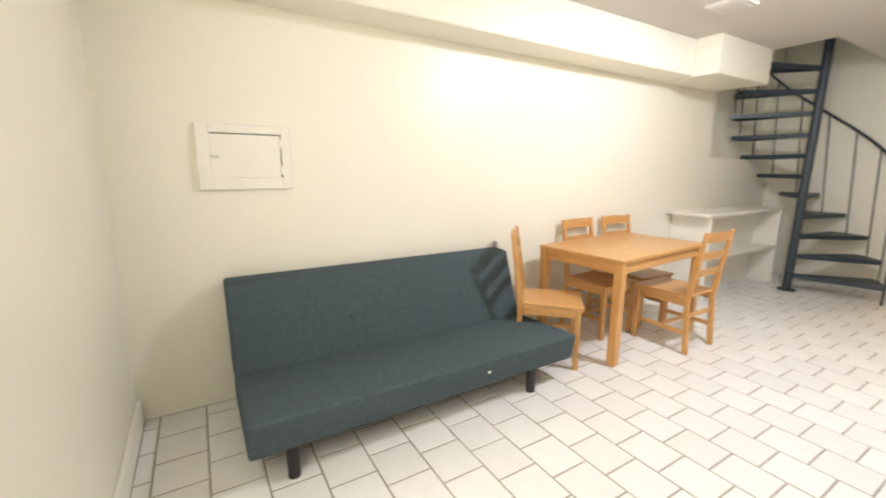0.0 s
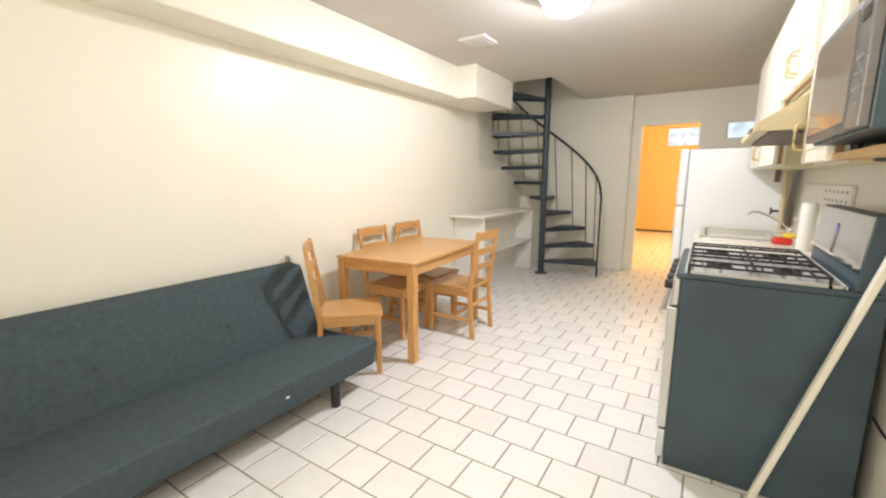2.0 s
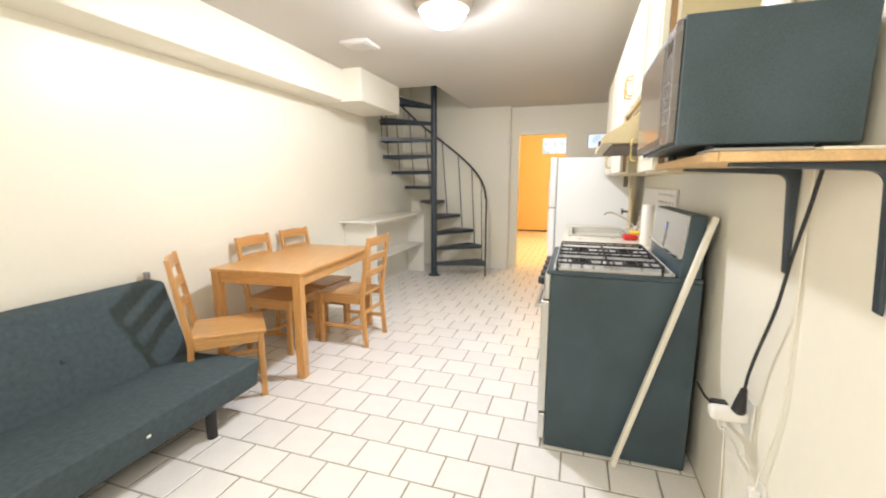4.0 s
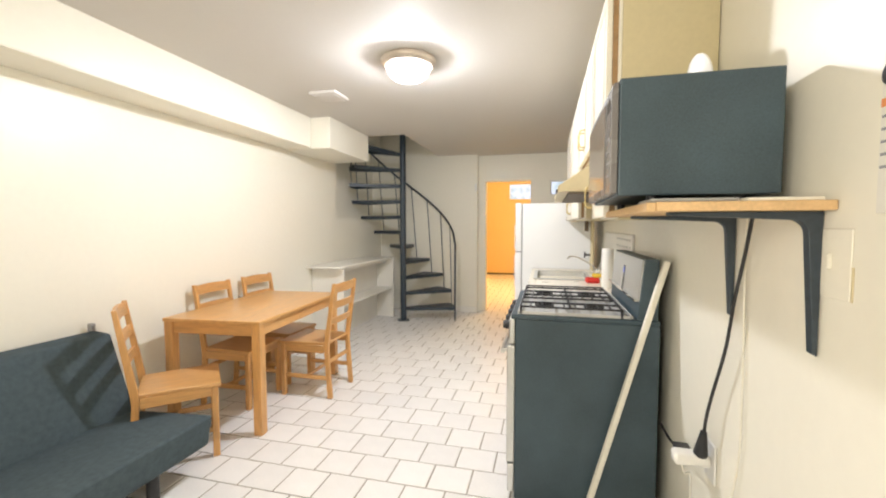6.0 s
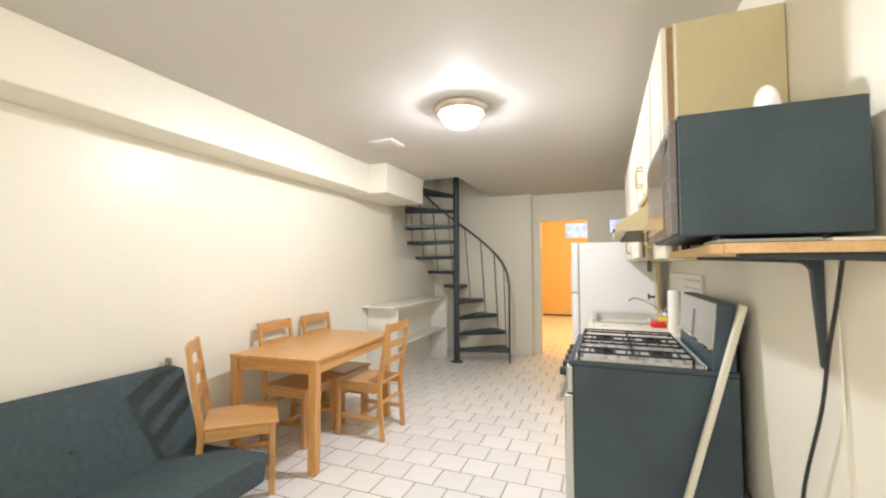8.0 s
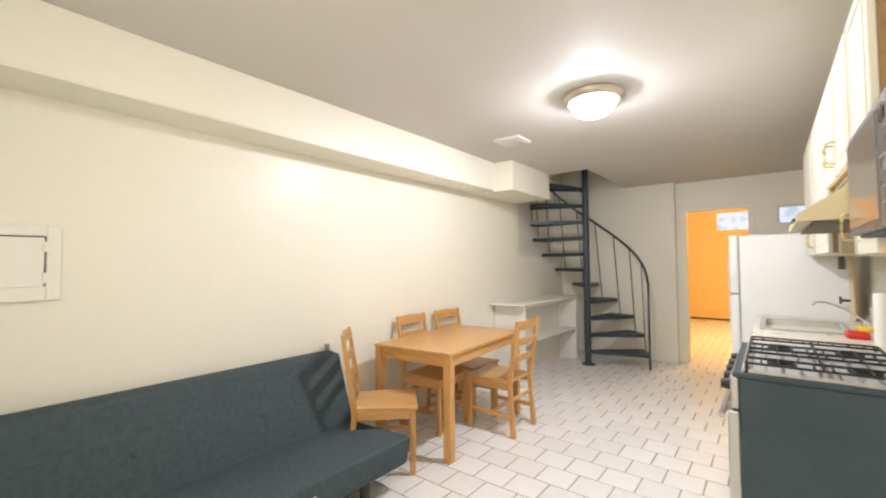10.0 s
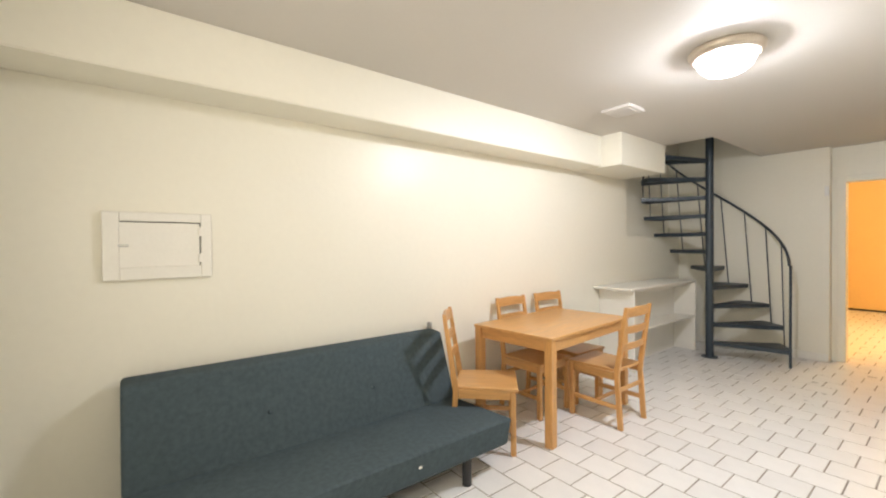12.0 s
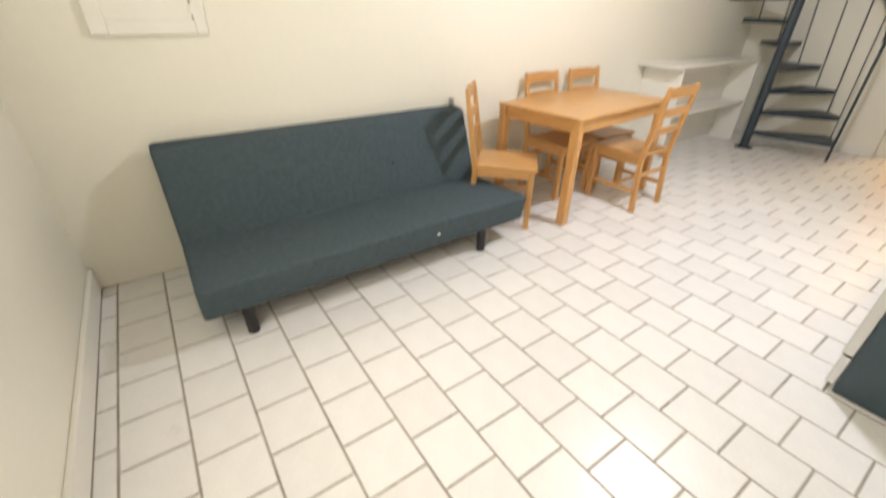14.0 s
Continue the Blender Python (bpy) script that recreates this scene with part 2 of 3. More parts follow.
# opening made up behind the camera for the fill lamp
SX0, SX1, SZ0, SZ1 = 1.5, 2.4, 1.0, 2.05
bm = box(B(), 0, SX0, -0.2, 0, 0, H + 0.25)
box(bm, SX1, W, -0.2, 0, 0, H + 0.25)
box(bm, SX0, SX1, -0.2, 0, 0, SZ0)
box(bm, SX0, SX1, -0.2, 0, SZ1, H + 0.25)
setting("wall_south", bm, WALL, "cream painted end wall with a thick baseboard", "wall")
setting("wall_east", box(B(), W, W + 0.2, -0.2, 7.0, 0, H + 0.25), WALL, "cream painted kitchen wall", "wall")
setting("wall_stairs", box(B(), -0.3, 1.585, STAIR_Y, 7.0, 0, 3.3), WALL, "cream painted wall behind the spiral stairs", "wall")
DX0, DX1, DZ = 1.70, 2.38, 2.03
WX0, WX1, WZ0, WZ1 = 2.66, 3.02, 1.80, 2.03
bm = box(B(), 1.585, DX0, DOOR_Y, 7.0, 0, H + 0.25)
box(bm, DX0, DX1, DOOR_Y, 7.0, DZ, H + 0.25)
box(bm, DX1, WX0, DOOR_Y, 7.0, 0, H + 0.25)
box(bm, WX0, WX1, DOOR_Y, 7.0, 0, WZ0)
box(bm, WX0, WX1, DOOR_Y, 7.0, WZ1, H + 0.25)
box(bm, WX1, W, DOOR_Y, 7.0, 0, H + 0.25)
setting("wall_north", bm, WALL, "cream painted wall with a doorway and a small high window", "wall")

hx0, hx1, hy0, hy1 = HOLE
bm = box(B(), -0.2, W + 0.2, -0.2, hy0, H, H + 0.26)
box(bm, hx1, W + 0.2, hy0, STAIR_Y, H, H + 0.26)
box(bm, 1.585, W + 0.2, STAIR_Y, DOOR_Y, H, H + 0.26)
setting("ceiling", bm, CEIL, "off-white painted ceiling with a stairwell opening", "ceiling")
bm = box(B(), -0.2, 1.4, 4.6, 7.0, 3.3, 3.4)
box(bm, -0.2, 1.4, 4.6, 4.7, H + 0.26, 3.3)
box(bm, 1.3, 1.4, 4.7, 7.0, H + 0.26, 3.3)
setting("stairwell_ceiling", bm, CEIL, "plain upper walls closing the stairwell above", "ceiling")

bm = box(B(), 0, BEAM_X, 0, 4.22, BEAM_Z, H)
box(bm, 0, 0.507, 4.22, 5.14, BEAM_Z - 0.008, H)
bmesh.ops.bevel(bm, geom=[e for e in bm.edges], offset=0.006, segments=2, affect="EDGES")
setting("ceiling_beam", bm, WALL, "boxed cream beam along the wall under the ceiling", "beam")

# unseen window added in the end wall, with a warm fill lamp in its opening
fill_opening = tagged(new("window_3"), "unseen window opening added to hold a fill lamp", "window", "", "structure")
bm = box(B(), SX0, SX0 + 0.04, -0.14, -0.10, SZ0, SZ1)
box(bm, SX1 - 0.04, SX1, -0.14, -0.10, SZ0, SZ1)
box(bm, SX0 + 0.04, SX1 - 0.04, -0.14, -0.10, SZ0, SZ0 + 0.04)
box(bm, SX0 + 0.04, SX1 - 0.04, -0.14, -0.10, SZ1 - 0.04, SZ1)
part("window_frame", bm, TRIM, fill_opening)
part("pane", box(B(), SX0 + 0.04, SX1 - 0.04, -0.126, -0.12, SZ0 + 0.04, SZ1 - 0.04), DAY, fill_opening)
soft = bpy.data.lights.new("fill_light", "AREA")
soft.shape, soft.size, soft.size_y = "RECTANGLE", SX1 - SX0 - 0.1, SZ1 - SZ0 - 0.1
soft.energy, soft.color = FILL_POWER, (1.0, 0.89, 0.72)
soft_ob = new("fill_light", soft)
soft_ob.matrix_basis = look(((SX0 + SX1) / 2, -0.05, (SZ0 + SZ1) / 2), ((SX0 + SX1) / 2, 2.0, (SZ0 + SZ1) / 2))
tagged(soft_ob, "added warm fill light in the unseen end opening", "lamp")

# baseboard on the end wall and quarter trim
setting("baseboard", box(B(), 0, W, 0, 0.022, 0, 0.13, 0.006, 2), TRIM, "cream painted baseboard along the end wall", "baseboard")
setting("baseboard_stairs", box(B(), 0.0, 1.585, STAIR_Y - 0.014, STAIR_Y, 0, 0.09, 0.004), TRIM, "cream painted baseboard behind the stairs", "baseboard")

# small white door contact on the corner by the doorway
contact = thing("door_sensor", "small white plastic box on the wall by the doorway", "sensor")
part("case", box(B(), 1.545, 1.583, STAIR_Y - 0.022, STAIR_Y - 0.001, 1.88, 1.99, 0.004, 2), PLASTIC, contact)

# doorway casing
bm = box(B(), DX0 - 0.07, DX0, DOOR_Y - 0.007, DOOR_Y, 0, DZ + 0.07, 0.003)
box(bm, DX1, DX1 + 0.07, DOOR_Y - 0.007, DOOR_Y, 0, DZ + 0.07, 0.003)
box(bm, DX0, DX1, DOOR_Y - 0.007, DOOR_Y, DZ, DZ + 0.07, 0.003)
setting("door_casing", bm, WALL, "cream painted casing round the open doorway", "door frame")

# small high window in the north wall
win = tagged(new("window_1"), "small high window with daylight behind it", "window", "", "structure")
bm = box(B(), WX0, WX0 + 0.025, DOOR_Y + 0.05, DOOR_Y + 0.09, WZ0, WZ1)
box(bm, WX1 - 0.025, WX1, DOOR_Y + 0.05, DOOR_Y + 0.09, WZ0, WZ1)
box(bm, WX0 + 0.025, WX1 - 0.025, DOOR_Y + 0.05, DOOR_Y + 0.09, WZ0, WZ0 + 0.025)
box(bm, WX0 + 0.025, WX1 - 0.025, DOOR_Y + 0.05, DOOR_Y + 0.09, WZ1 - 0.025, WZ1)
part("window_frame", bm, TRIM, win)
part("pane", box(B(), WX0 + 0.025, WX1 - 0.025, DOOR_Y + 0.065, DOOR_Y + 0.072, WZ0 + 0.025, WZ1 - 0.025), DAY, win)

# the back room: warm bulb, with its glow also put into the wall colour
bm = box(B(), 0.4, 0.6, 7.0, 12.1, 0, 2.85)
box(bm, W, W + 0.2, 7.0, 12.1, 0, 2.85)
setting("wall_backroom_sides", bm, ORANGE, "back room side walls, warm glow put into their orange colour", "wall")
FX0, FX1, FZ0, FZ1 = 1.63, 2.44, 2.074, 2.49
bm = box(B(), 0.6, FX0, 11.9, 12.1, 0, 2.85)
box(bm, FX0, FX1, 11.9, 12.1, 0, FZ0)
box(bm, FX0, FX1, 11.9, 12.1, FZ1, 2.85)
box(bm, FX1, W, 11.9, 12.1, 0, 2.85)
setting("wall_backroom", bm, ORANGE, "back room far wall, warm glow put into its orange colour", "wall")
setting("ceiling_backroom", box(B(), 0.4, W + 0.2, 7.0, 12.1, 2.75, 2.85), CEIL, "plain ceiling of the back room", "ceiling")
setting("foot_strip_backroom", box(B(), 0.6, W, 11.89, 11.9, 0, 0.035), GAP, "near-black strip along the foot of the far wall", "trim")
win2 = tagged(new("window_2"), "small bright basement window high in the far wall", "window", "", "structure")
bm = box(B(), FX0, FX0 + 0.014, 11.94, 11.98, FZ0, FZ1)
box(bm, FX1 - 0.014, FX1, 11.94, 11.98, FZ0, FZ1)
box(bm, FX0 + 0.014, FX1 - 0.014, 11.94, 11.98, FZ0, FZ0 + 0.014)
box(bm, FX0 + 0.014, FX1 - 0.014, 11.94, 11.98, FZ1 - 0.014, FZ1)
part("window_frame", bm, TRIM, win2)
part("pane", box(B(), FX0 + 0.014, FX1 - 0.014, 11.955, 11.962, FZ0 + 0.014, FZ1 - 0.014), DAY, win2)

hall = bpy.data.lights.new("backroom_bulb", "POINT")
hall.energy, hall.color, hall.shadow_soft_size = HALL_POWER, (1.0, 0.74, 0.38), 0.12
hall_ob = new("backroom_bulb", hall)
hall_ob.location = (2.35, 8.9, 2.55)
tagged(hall_ob, "warm bulb of the back room", "lamp")


# ---- fixed lamps and vents ----
LX, LY = 1.715, 3.10
lamp = thing("ceiling_light", "round flush ceiling light with lit frosted glass bowl", "ceiling light", pose(LX, LY, H))
part("base_ring", lathe(B(), [(0.0, 0.0), (0.174, 0.0), (0.182, -0.010), (0.180, -0.026), (0.170, -0.042), (0.156, -0.050), (0.142, -0.048), (0.139, -0.012), (0.0, -0.010)]), BRONZE, lamp, "brushed metal ring", True)
bowl = part("glass_bowl", lathe(B(), [(0.143, -0.046), (0.139, -0.070), (0.124, -0.10), (0.095, -0.126), (0.05, -0.142), (0.0, -0.147)]), GLASSLAMP, lamp, "lit frosted glass bowl", True)
bowl.visible_shadow = False
bulb = bpy.data.lights.new("ceiling_bulb", "POINT")
bulb.energy, bulb.color, bulb.shadow_soft_size = LAMP_POWER, LAMP_COLOUR, 0.068
bulb_ob = new("ceiling_bulb", bulb)
bulb_ob.location = (LX, LY, H - 0.048)
tagged(bulb_ob, "bulb inside the round ceiling light", "lamp")

# ceiling grey on the vent stands in for the shade on its underside
vent = thing("ceiling_vent", "square ceiling vent cover, underside shade put into its grey colour", "vent", pose(0.842, 3.62, H))
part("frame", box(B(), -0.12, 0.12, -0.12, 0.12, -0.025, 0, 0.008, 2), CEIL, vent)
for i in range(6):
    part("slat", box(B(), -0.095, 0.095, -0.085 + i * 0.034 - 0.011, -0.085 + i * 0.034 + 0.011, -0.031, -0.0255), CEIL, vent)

hatch = thing("wall_hatch", "cream painted access hatch with a wide frame and latch", "hatch", pose(0, 0, 0))
bm = B()
for a in ((0.383, 0.449, 1.197, 1.533), (0.792, 0.842, 1.197, 1.533), (0.449, 0.792, 1.197, 1.26), (0.449, 0.792, 1.487, 1.533)):
    box(bm, 0, 0.024, a[0], a[1], a[2], a[3], 0.004)
part("frame", bm, TRIM, hatch)
# the crack's shade is put in as a near-black sheet behind the door
part("gap_shade_sheet", box(B(), 0, 0.004, 0.4515, 0.792, 1.26, 1.487), GAP, hatch, "near-black sheet giving the shade in the gap round the little door")
part("door", box(B(), 0.006, 0.018, 0.4493, 0.786, 1.2605, 1.482, 0.002), TRIM, hatch)
bm = box(B(), 0.018, 0.028, 0.444, 0.486, 1.362, 1.374, 0.002)
rod(bm, (0.026, 0.463, 1.369), (0.036, 0.463, 1.369), 0.006)
part("latch", bm, STEEL, hatch, "small metal latch")
for z in (1.30, 1.44):
    part("hinge", box(B(), 0.018, 0.026, 0.780, 0.797, z - 0.024, z + 0.024, 0.002), TRIM, hatch, "painted hinge")


# ---- sofa bed ----
def sofa():
    s = thing("sofa_bed", "charcoal fabric click-clack sofa bed on short black legs against the wall", "sofa")
    y0, y1 = 0.445, 2.29

    def slab(poly):
        bm = B()
        prism(bm, poly, 1, y0, y1)
        ends = [e for e in bm.edges]
        bmesh.ops.bevel(bm, geom=ends, offset=0.022, segments=3, profile=0.6, affect="EDGES")
        return bm
    part("seat", slab([(0.835, 0.150), (0.868, 0.322), (0.28, 0.288), (0.235, 0.125)]), FABRIC, s, "", True)
    part("backrest", slab([(0.335, 0.275), (0.175, 0.725), (0.045, 0.735), (0.20, 0.255)]), FABRIC, s, "", True)
    for y in (0.62, 1.985):
        part("leg", rod(B(), (0.80, y, 0), (0.80, y, 0.16), 0.026, 16, 0.028), RUBBER, s, "black round leg", True)
        part("leg", rod(B(), (0.30, y, 0), (0.30, y, 0.16), 0.026, 16, 0.028), RUBBER, s, "black round leg", True)
    part("frame", box(B(), 0.27, 0.78, y0 + 0.08, y1 - 0.08, 0.125, 0.15, 0.004), RUBBER, s, "black steel frame")
    part("tag", box(B(), 0.8505, 0.856, 1.622, 1.639, 0.236, 0.247), PLASTIC, s, "tiny white fabric tag")
    part("hinge", box(B(), 0.025, 0.06, 2.265, 2.29, 0.70, 0.775, 0.006, 2), GREYPL, s, "grey back hinge tab")
    for y in (1.07, 1.68):
        bm = B()
        bmesh.ops.create_uvsphere(bm, u_segments=12, v_segments=6, radius=0.012, matrix=pose(0.265, y, 0.478))
        part("button", bm, FABRIC, s, "dark tufting button", True)


sofa()


# ---- table and chairs ----
def table():
    t = thing("dining_table", "orange-stained pine dining table with square legs", "table", pose(0.475, 3.225, 0, 0, 0, 4.6))
    hx, hy, h = 0.35, 0.585, 0.74
    part("tabletop", box(B(), -hx, hx, -hy, hy, h - 0.022, h, 0.004, 2), PINE_TOP, t)
    for sx in (-1, 1):
        for sy in (-1, 1):
            x, y = sx * (hx - 0.035), sy * (hy - 0.035)
            bm = B()
            box(bm, x - 0.03, x + 0.03, y - 0.03, y + 0.03, 0, h - 0.0225, 0.004)
            part("leg", bm, PINE, t)
    for sx in (-1, 1):
        x = sx * (hx - 0.03)
        part("apron", box(B(), x - 0.01, x + 0.01, -hy + 0.066, hy - 0.066, h - 0.10, h - 0.0225, 0.002), PINE_TOP, t)
    for sy in (-1, 1):
        y = sy * (hy - 0.03)
        part("apron", box(B(), -hx + 0.066, hx - 0.066, y - 0.01, y + 0.01, h - 0.10, h - 0.0225, 0.002), PINE_SIDE, t)


table()


def chair(m):
    c = thing("dining_chair", "orange-stained pine dining chair with a slatted back", "chair", m, "chairs round the table")
    # seat: wider at the front, slightly dished
    bm = B()
    prism(bm, [(-0.175, -0.19), (0.175, -0.19), (0.205, 0.215), (-0.205, 0.215)], 2, 0.414, 0.436, 0.005)
    part("seat", bm, PINE_TOP, c)
    for sx in (-1, 1):
        part("front_leg", box(B(), sx * 0.182 - 0.017, sx * 0.182 + 0.017, 0.165, 0.2, 0, 0.4135, 0.003), PINE, c)
        # back post: splayed foot, upright leaning back above the seat
        bm = B()
        prism(bm, [(-0.235, 0.0), (-0.198, 0.0), (-0.172, 0.40), (-0.178, 0.46), (-0.252, 0.90), (-0.276, 0.90), (-0.214, 0.44), (-0.208, 0.38)], 0, sx * 0.172 - 0.013, sx * 0.172 + 0.013, 0.003)
        part("back_post", bm, PINE, c)
        part("side_rail", box(B(), sx * 0.182 - 0.009, sx * 0.182 + 0.009, -0.17, 0.165, 0.357, 0.4135, 0.002), PINE_TOP, c)
        part("side_stretcher", box(B(), sx * 0.180 - 0.009, sx * 0.180 + 0.009, -0.19, 0.166, 0.145, 0.175, 0.002), PINE_TOP, c)
    part("front_rail", box(B(), -0.165, 0.165, 0.172, 0.19, 0.357, 0.4135, 0.002), PINE_SIDE, c)
    part("cross_stretcher", box(B(), -0.171, 0.171, -0.02, 0.0, 0.148, 0.172, 0.002), PINE_SIDE, c)
    part("rear_stretcher", box(B(), -0.159, 0.159, -0.202, -0.186, 0.265, 0.295, 0.002), PINE_SIDE, c)
    for z0, z1 in ((0.825, 0.89), (0.70, 0.755), (0.575, 0.625)):
        # slats are a little bowed and follow the lean of the posts
        bm = B()
        n = 6
        rows = []
        for i in range(n + 1):
            x = -0.1595 + 0.319 * i / n
            bow = -0.014 * (1 - (2 * i / n - 1) ** 2)
            up = 0.008 * (1 - (2 * i / n - 1) ** 2) if z1 > 0.88 else 0.0
            ring = []
            for z, d in ((z0, 0), (z1 + up, 0), (z1 + up, 1), (z0, 1)):
                y = -0.196 - (z - 0.46) * 0.157 + bow + (0.016 * d - 0.008)
                ring.append(bm.verts.new((x, y, z)))
            rows.append(ring)
        for a, b in zip(rows, rows[1:]):
            for k in range(4):
                bm.faces.new((a[k], a[(k + 1) % 4], b[(k + 1) % 4], b[k]))
        bm.faces.new(rows[0])
        bm.faces.new(rows[-1][::-1])
        part("back_slat", bm, PINE_SIDE, c)
    return c


first = chair(pose(0.49, 2.43, 0, 0, 0, -45))
for m in (pose(0.325, 3.16, 0, 0, 0, -88), pose(0.32, 3.665, 0, 0, 0, -91), pose(0.775, 3.475, 0, 0, 0, 90)):
    copy_thing(first, m)


# ---- spiral stairs ----
PX, PY = 0.652, 5.957
stairs = thing("spiral_staircase", "dark painted iron spiral staircase with thin balusters", "staircase", pose(PX, PY, 0))
part("pole", rod(B(), (0, 0, 0.012), (0, 0, 3.2), 0.042, 24), IRON, stairs, "", True)
part("base_plate", rod(B(), (0, 0, 0), (0, 0, 0.012), 0.085, 24), IRON, stairs, "", True)
R_OUT = 0.735
T0, TSTEP, RISE = 27.0, 21.0, 0.2165
bm = B()
n = 5
half = radians(15)
out = [(R_OUT * math.cos(a), R_OUT * math.sin(a)) for a in [-half + 2 * half * i / n for i in range(n + 1)]]
prism(bm, [(0.03, 0.02), (0.03, -0.02)] + out, 2, -0.012, 0.0)
for s in (-1, 1):
    a = s * half
    box(bm, 0.03, R_OUT - 0.004, -0.004, 0.004, -0.045, -0.0125, m=Matrix.Rotation(a * 0.985, 4, "Z"))
for i in range(n):
    a = -half + 2 * half * (i + 0.5) / n
    wdt = R_OUT * 2 * math.sin(half / n)
    box(bm, R_OUT - 0.012, R_OUT - 0.005, -wdt / 2, wdt / 2, -0.045, -0.0125, m=Matrix.Rotation(a, 4, "Z"))
tread_me = meshed("tread", bm, IRON)


def rail_at(deg):
    """Height of the handrail above the floor at an angle round the pole."""
    return 1.115 + (deg - 13.0) / TSTEP * RISE * 0.935


for k in range(11):
    t = new("tread", tread_me)
    t.parent = stairs
    t.matrix_basis = pose(0, 0, 0.19 + RISE * k, 0, 0, T0 + TSTEP * k)
for k in range(11):
    deg = T0 + TSTEP * k + 2.0
    a, a2 = radians(deg), radians(deg + 7.0)
    z = 0.19 + RISE * k
    r = R_OUT - 0.018
    part("baluster", rod(B(), (r * math.cos(a), r * math.sin(a), z - 0.04), (r * math.cos(a2), r * math.sin(a2), rail_at(deg + 7.0)), 0.0065, 8), IRON, stairs, "", True)
a = radians(12.2)
part("newel_post", rod(B(), (R_OUT * math.cos(a), R_OUT * math.sin(a), 0), (R_OUT * math.cos(a), R_OUT * math.sin(a), rail_at(12.5)), 0.013, 10), IRON, stairs, "", True)
pts = []
for i in range(64):
    deg = 12.2 + i * 3.9
    a = radians(deg)
    pts.append((R_OUT * math.cos(a) * 0.985, R_OUT * math.sin(a) * 0.985, rail_at(deg) + 0.004))
part("handrail", tube(B(), pts, 0.0145, 8), IRON, stairs, "", True)

# ---- low white shelf unit ----
su = thing("shelf_unit", "low cream painted wooden shelf unit against the wall", "shelf unit", pose(0, 0, 0))
part("top", box(B(), 0.003, 0.43, 4.54, 6.15, 0.868, 0.892, 0.003), TRIM, su)
part("side_panel", box(B(), 0.003, 0.405, 4.66, 4.684, 0, 0.8675, 0.003), TRIM, su)
part("side_panel", box(B(), 0.003, 0.425, 6.15, 6.174, 0, 0.8915, 0.003), TRIM, su)
part("shelf", box(B(), 0.17, 0.42, 4.6845, 6.1495, 0.425, 0.447, 0.003), TRIM, su)
part("back_panel", box(B(), 0.155, 0.1695, 4.6845, 6.1495, 0.0, 0.8675), TRIM, su)
part("rail", box(B(), 0.30, 0.318, 4.6845, 6.1495, 0.81, 0.8675, 0.003), TRIM, su)


# ---- kitchen ----
SX, SY0, SY1 = 2.445, 2.46, 3.225
stove = thing("gas_stove", "black gas range with grates and a steel control panel", "stove")
part("body", box(B(), SX + 0.02, 3.10, SY0, SY1, 0.0, 0.895, 0.006, 2), BLACK, stove)
part("cooktop", box(B(), SX, 3.10, SY0 - 0.004, SY1 + 0.004, 0.8955, 0.916, 0.006, 2), BLACK, stove)
bm = box(B(), SX + 0.03, 2.98, SY0 + 0.02, SY1 - 0.03, 0.9165, 0.930)
part("burner_pan", bm, PAN, stove, "pale steel burner pan")
part("pan_rim", box(B(), 2.982, 2.992, SY0 + 0.012, SY1 - 0.03, 0.9165, 0.934, 0.002), CHROME, stove, "bright steel rim")
part("oven_door", box(B(), SX - 0.02, SX + 0.019, SY0 + 0.006, SY1 - 0.006, 0.18, 0.76, 0.006, 2), STEEL, stove, "brushed steel oven door")
part("drawer", box(B(), SX - 0.015, SX + 0.019, SY0 + 0.006, SY1 - 0.006, 0.03, 0.17, 0.006, 2), STEEL, stove, "brushed steel drawer front")
part("control_strip", box(B(), SX - 0.01, SX + 0.019, SY0 + 0.003, SY1 - 0.003, 0.77, 0.894, 0.008, 2), STEEL, stove)
part("oven_window", box(B(), SX - 0.0215, SX - 0.0202, SY0 + 0.14, SY1 - 0.14, 0.33, 0.60), GLOSS, stove, "dark oven window")
bm = rod(B(), (SX - 0.045, SY0 + 0.07, 0.715), (SX - 0.045, SY1 - 0.07, 0.715), 0.012)
for y in (SY0 + 0.09, SY1 - 0.09):
    rod(bm, (SX - 0.045, y, 0.715), (SX - 0.018, y, 0.715), 0.008)
part("door_handle", bm, STEEL, stove, "steel oven handle", True)
for i in range(5):
    y = SY0 + 0.09 + i * (SY1 - SY0 - 0.18) / 4
    part("knob", rod(B(), (SX - 0.011, y, 0.845), (SX - 0.045, y, 0.845), 0.024, 16, 0.019), RUBBER, stove, "black round knob", True)
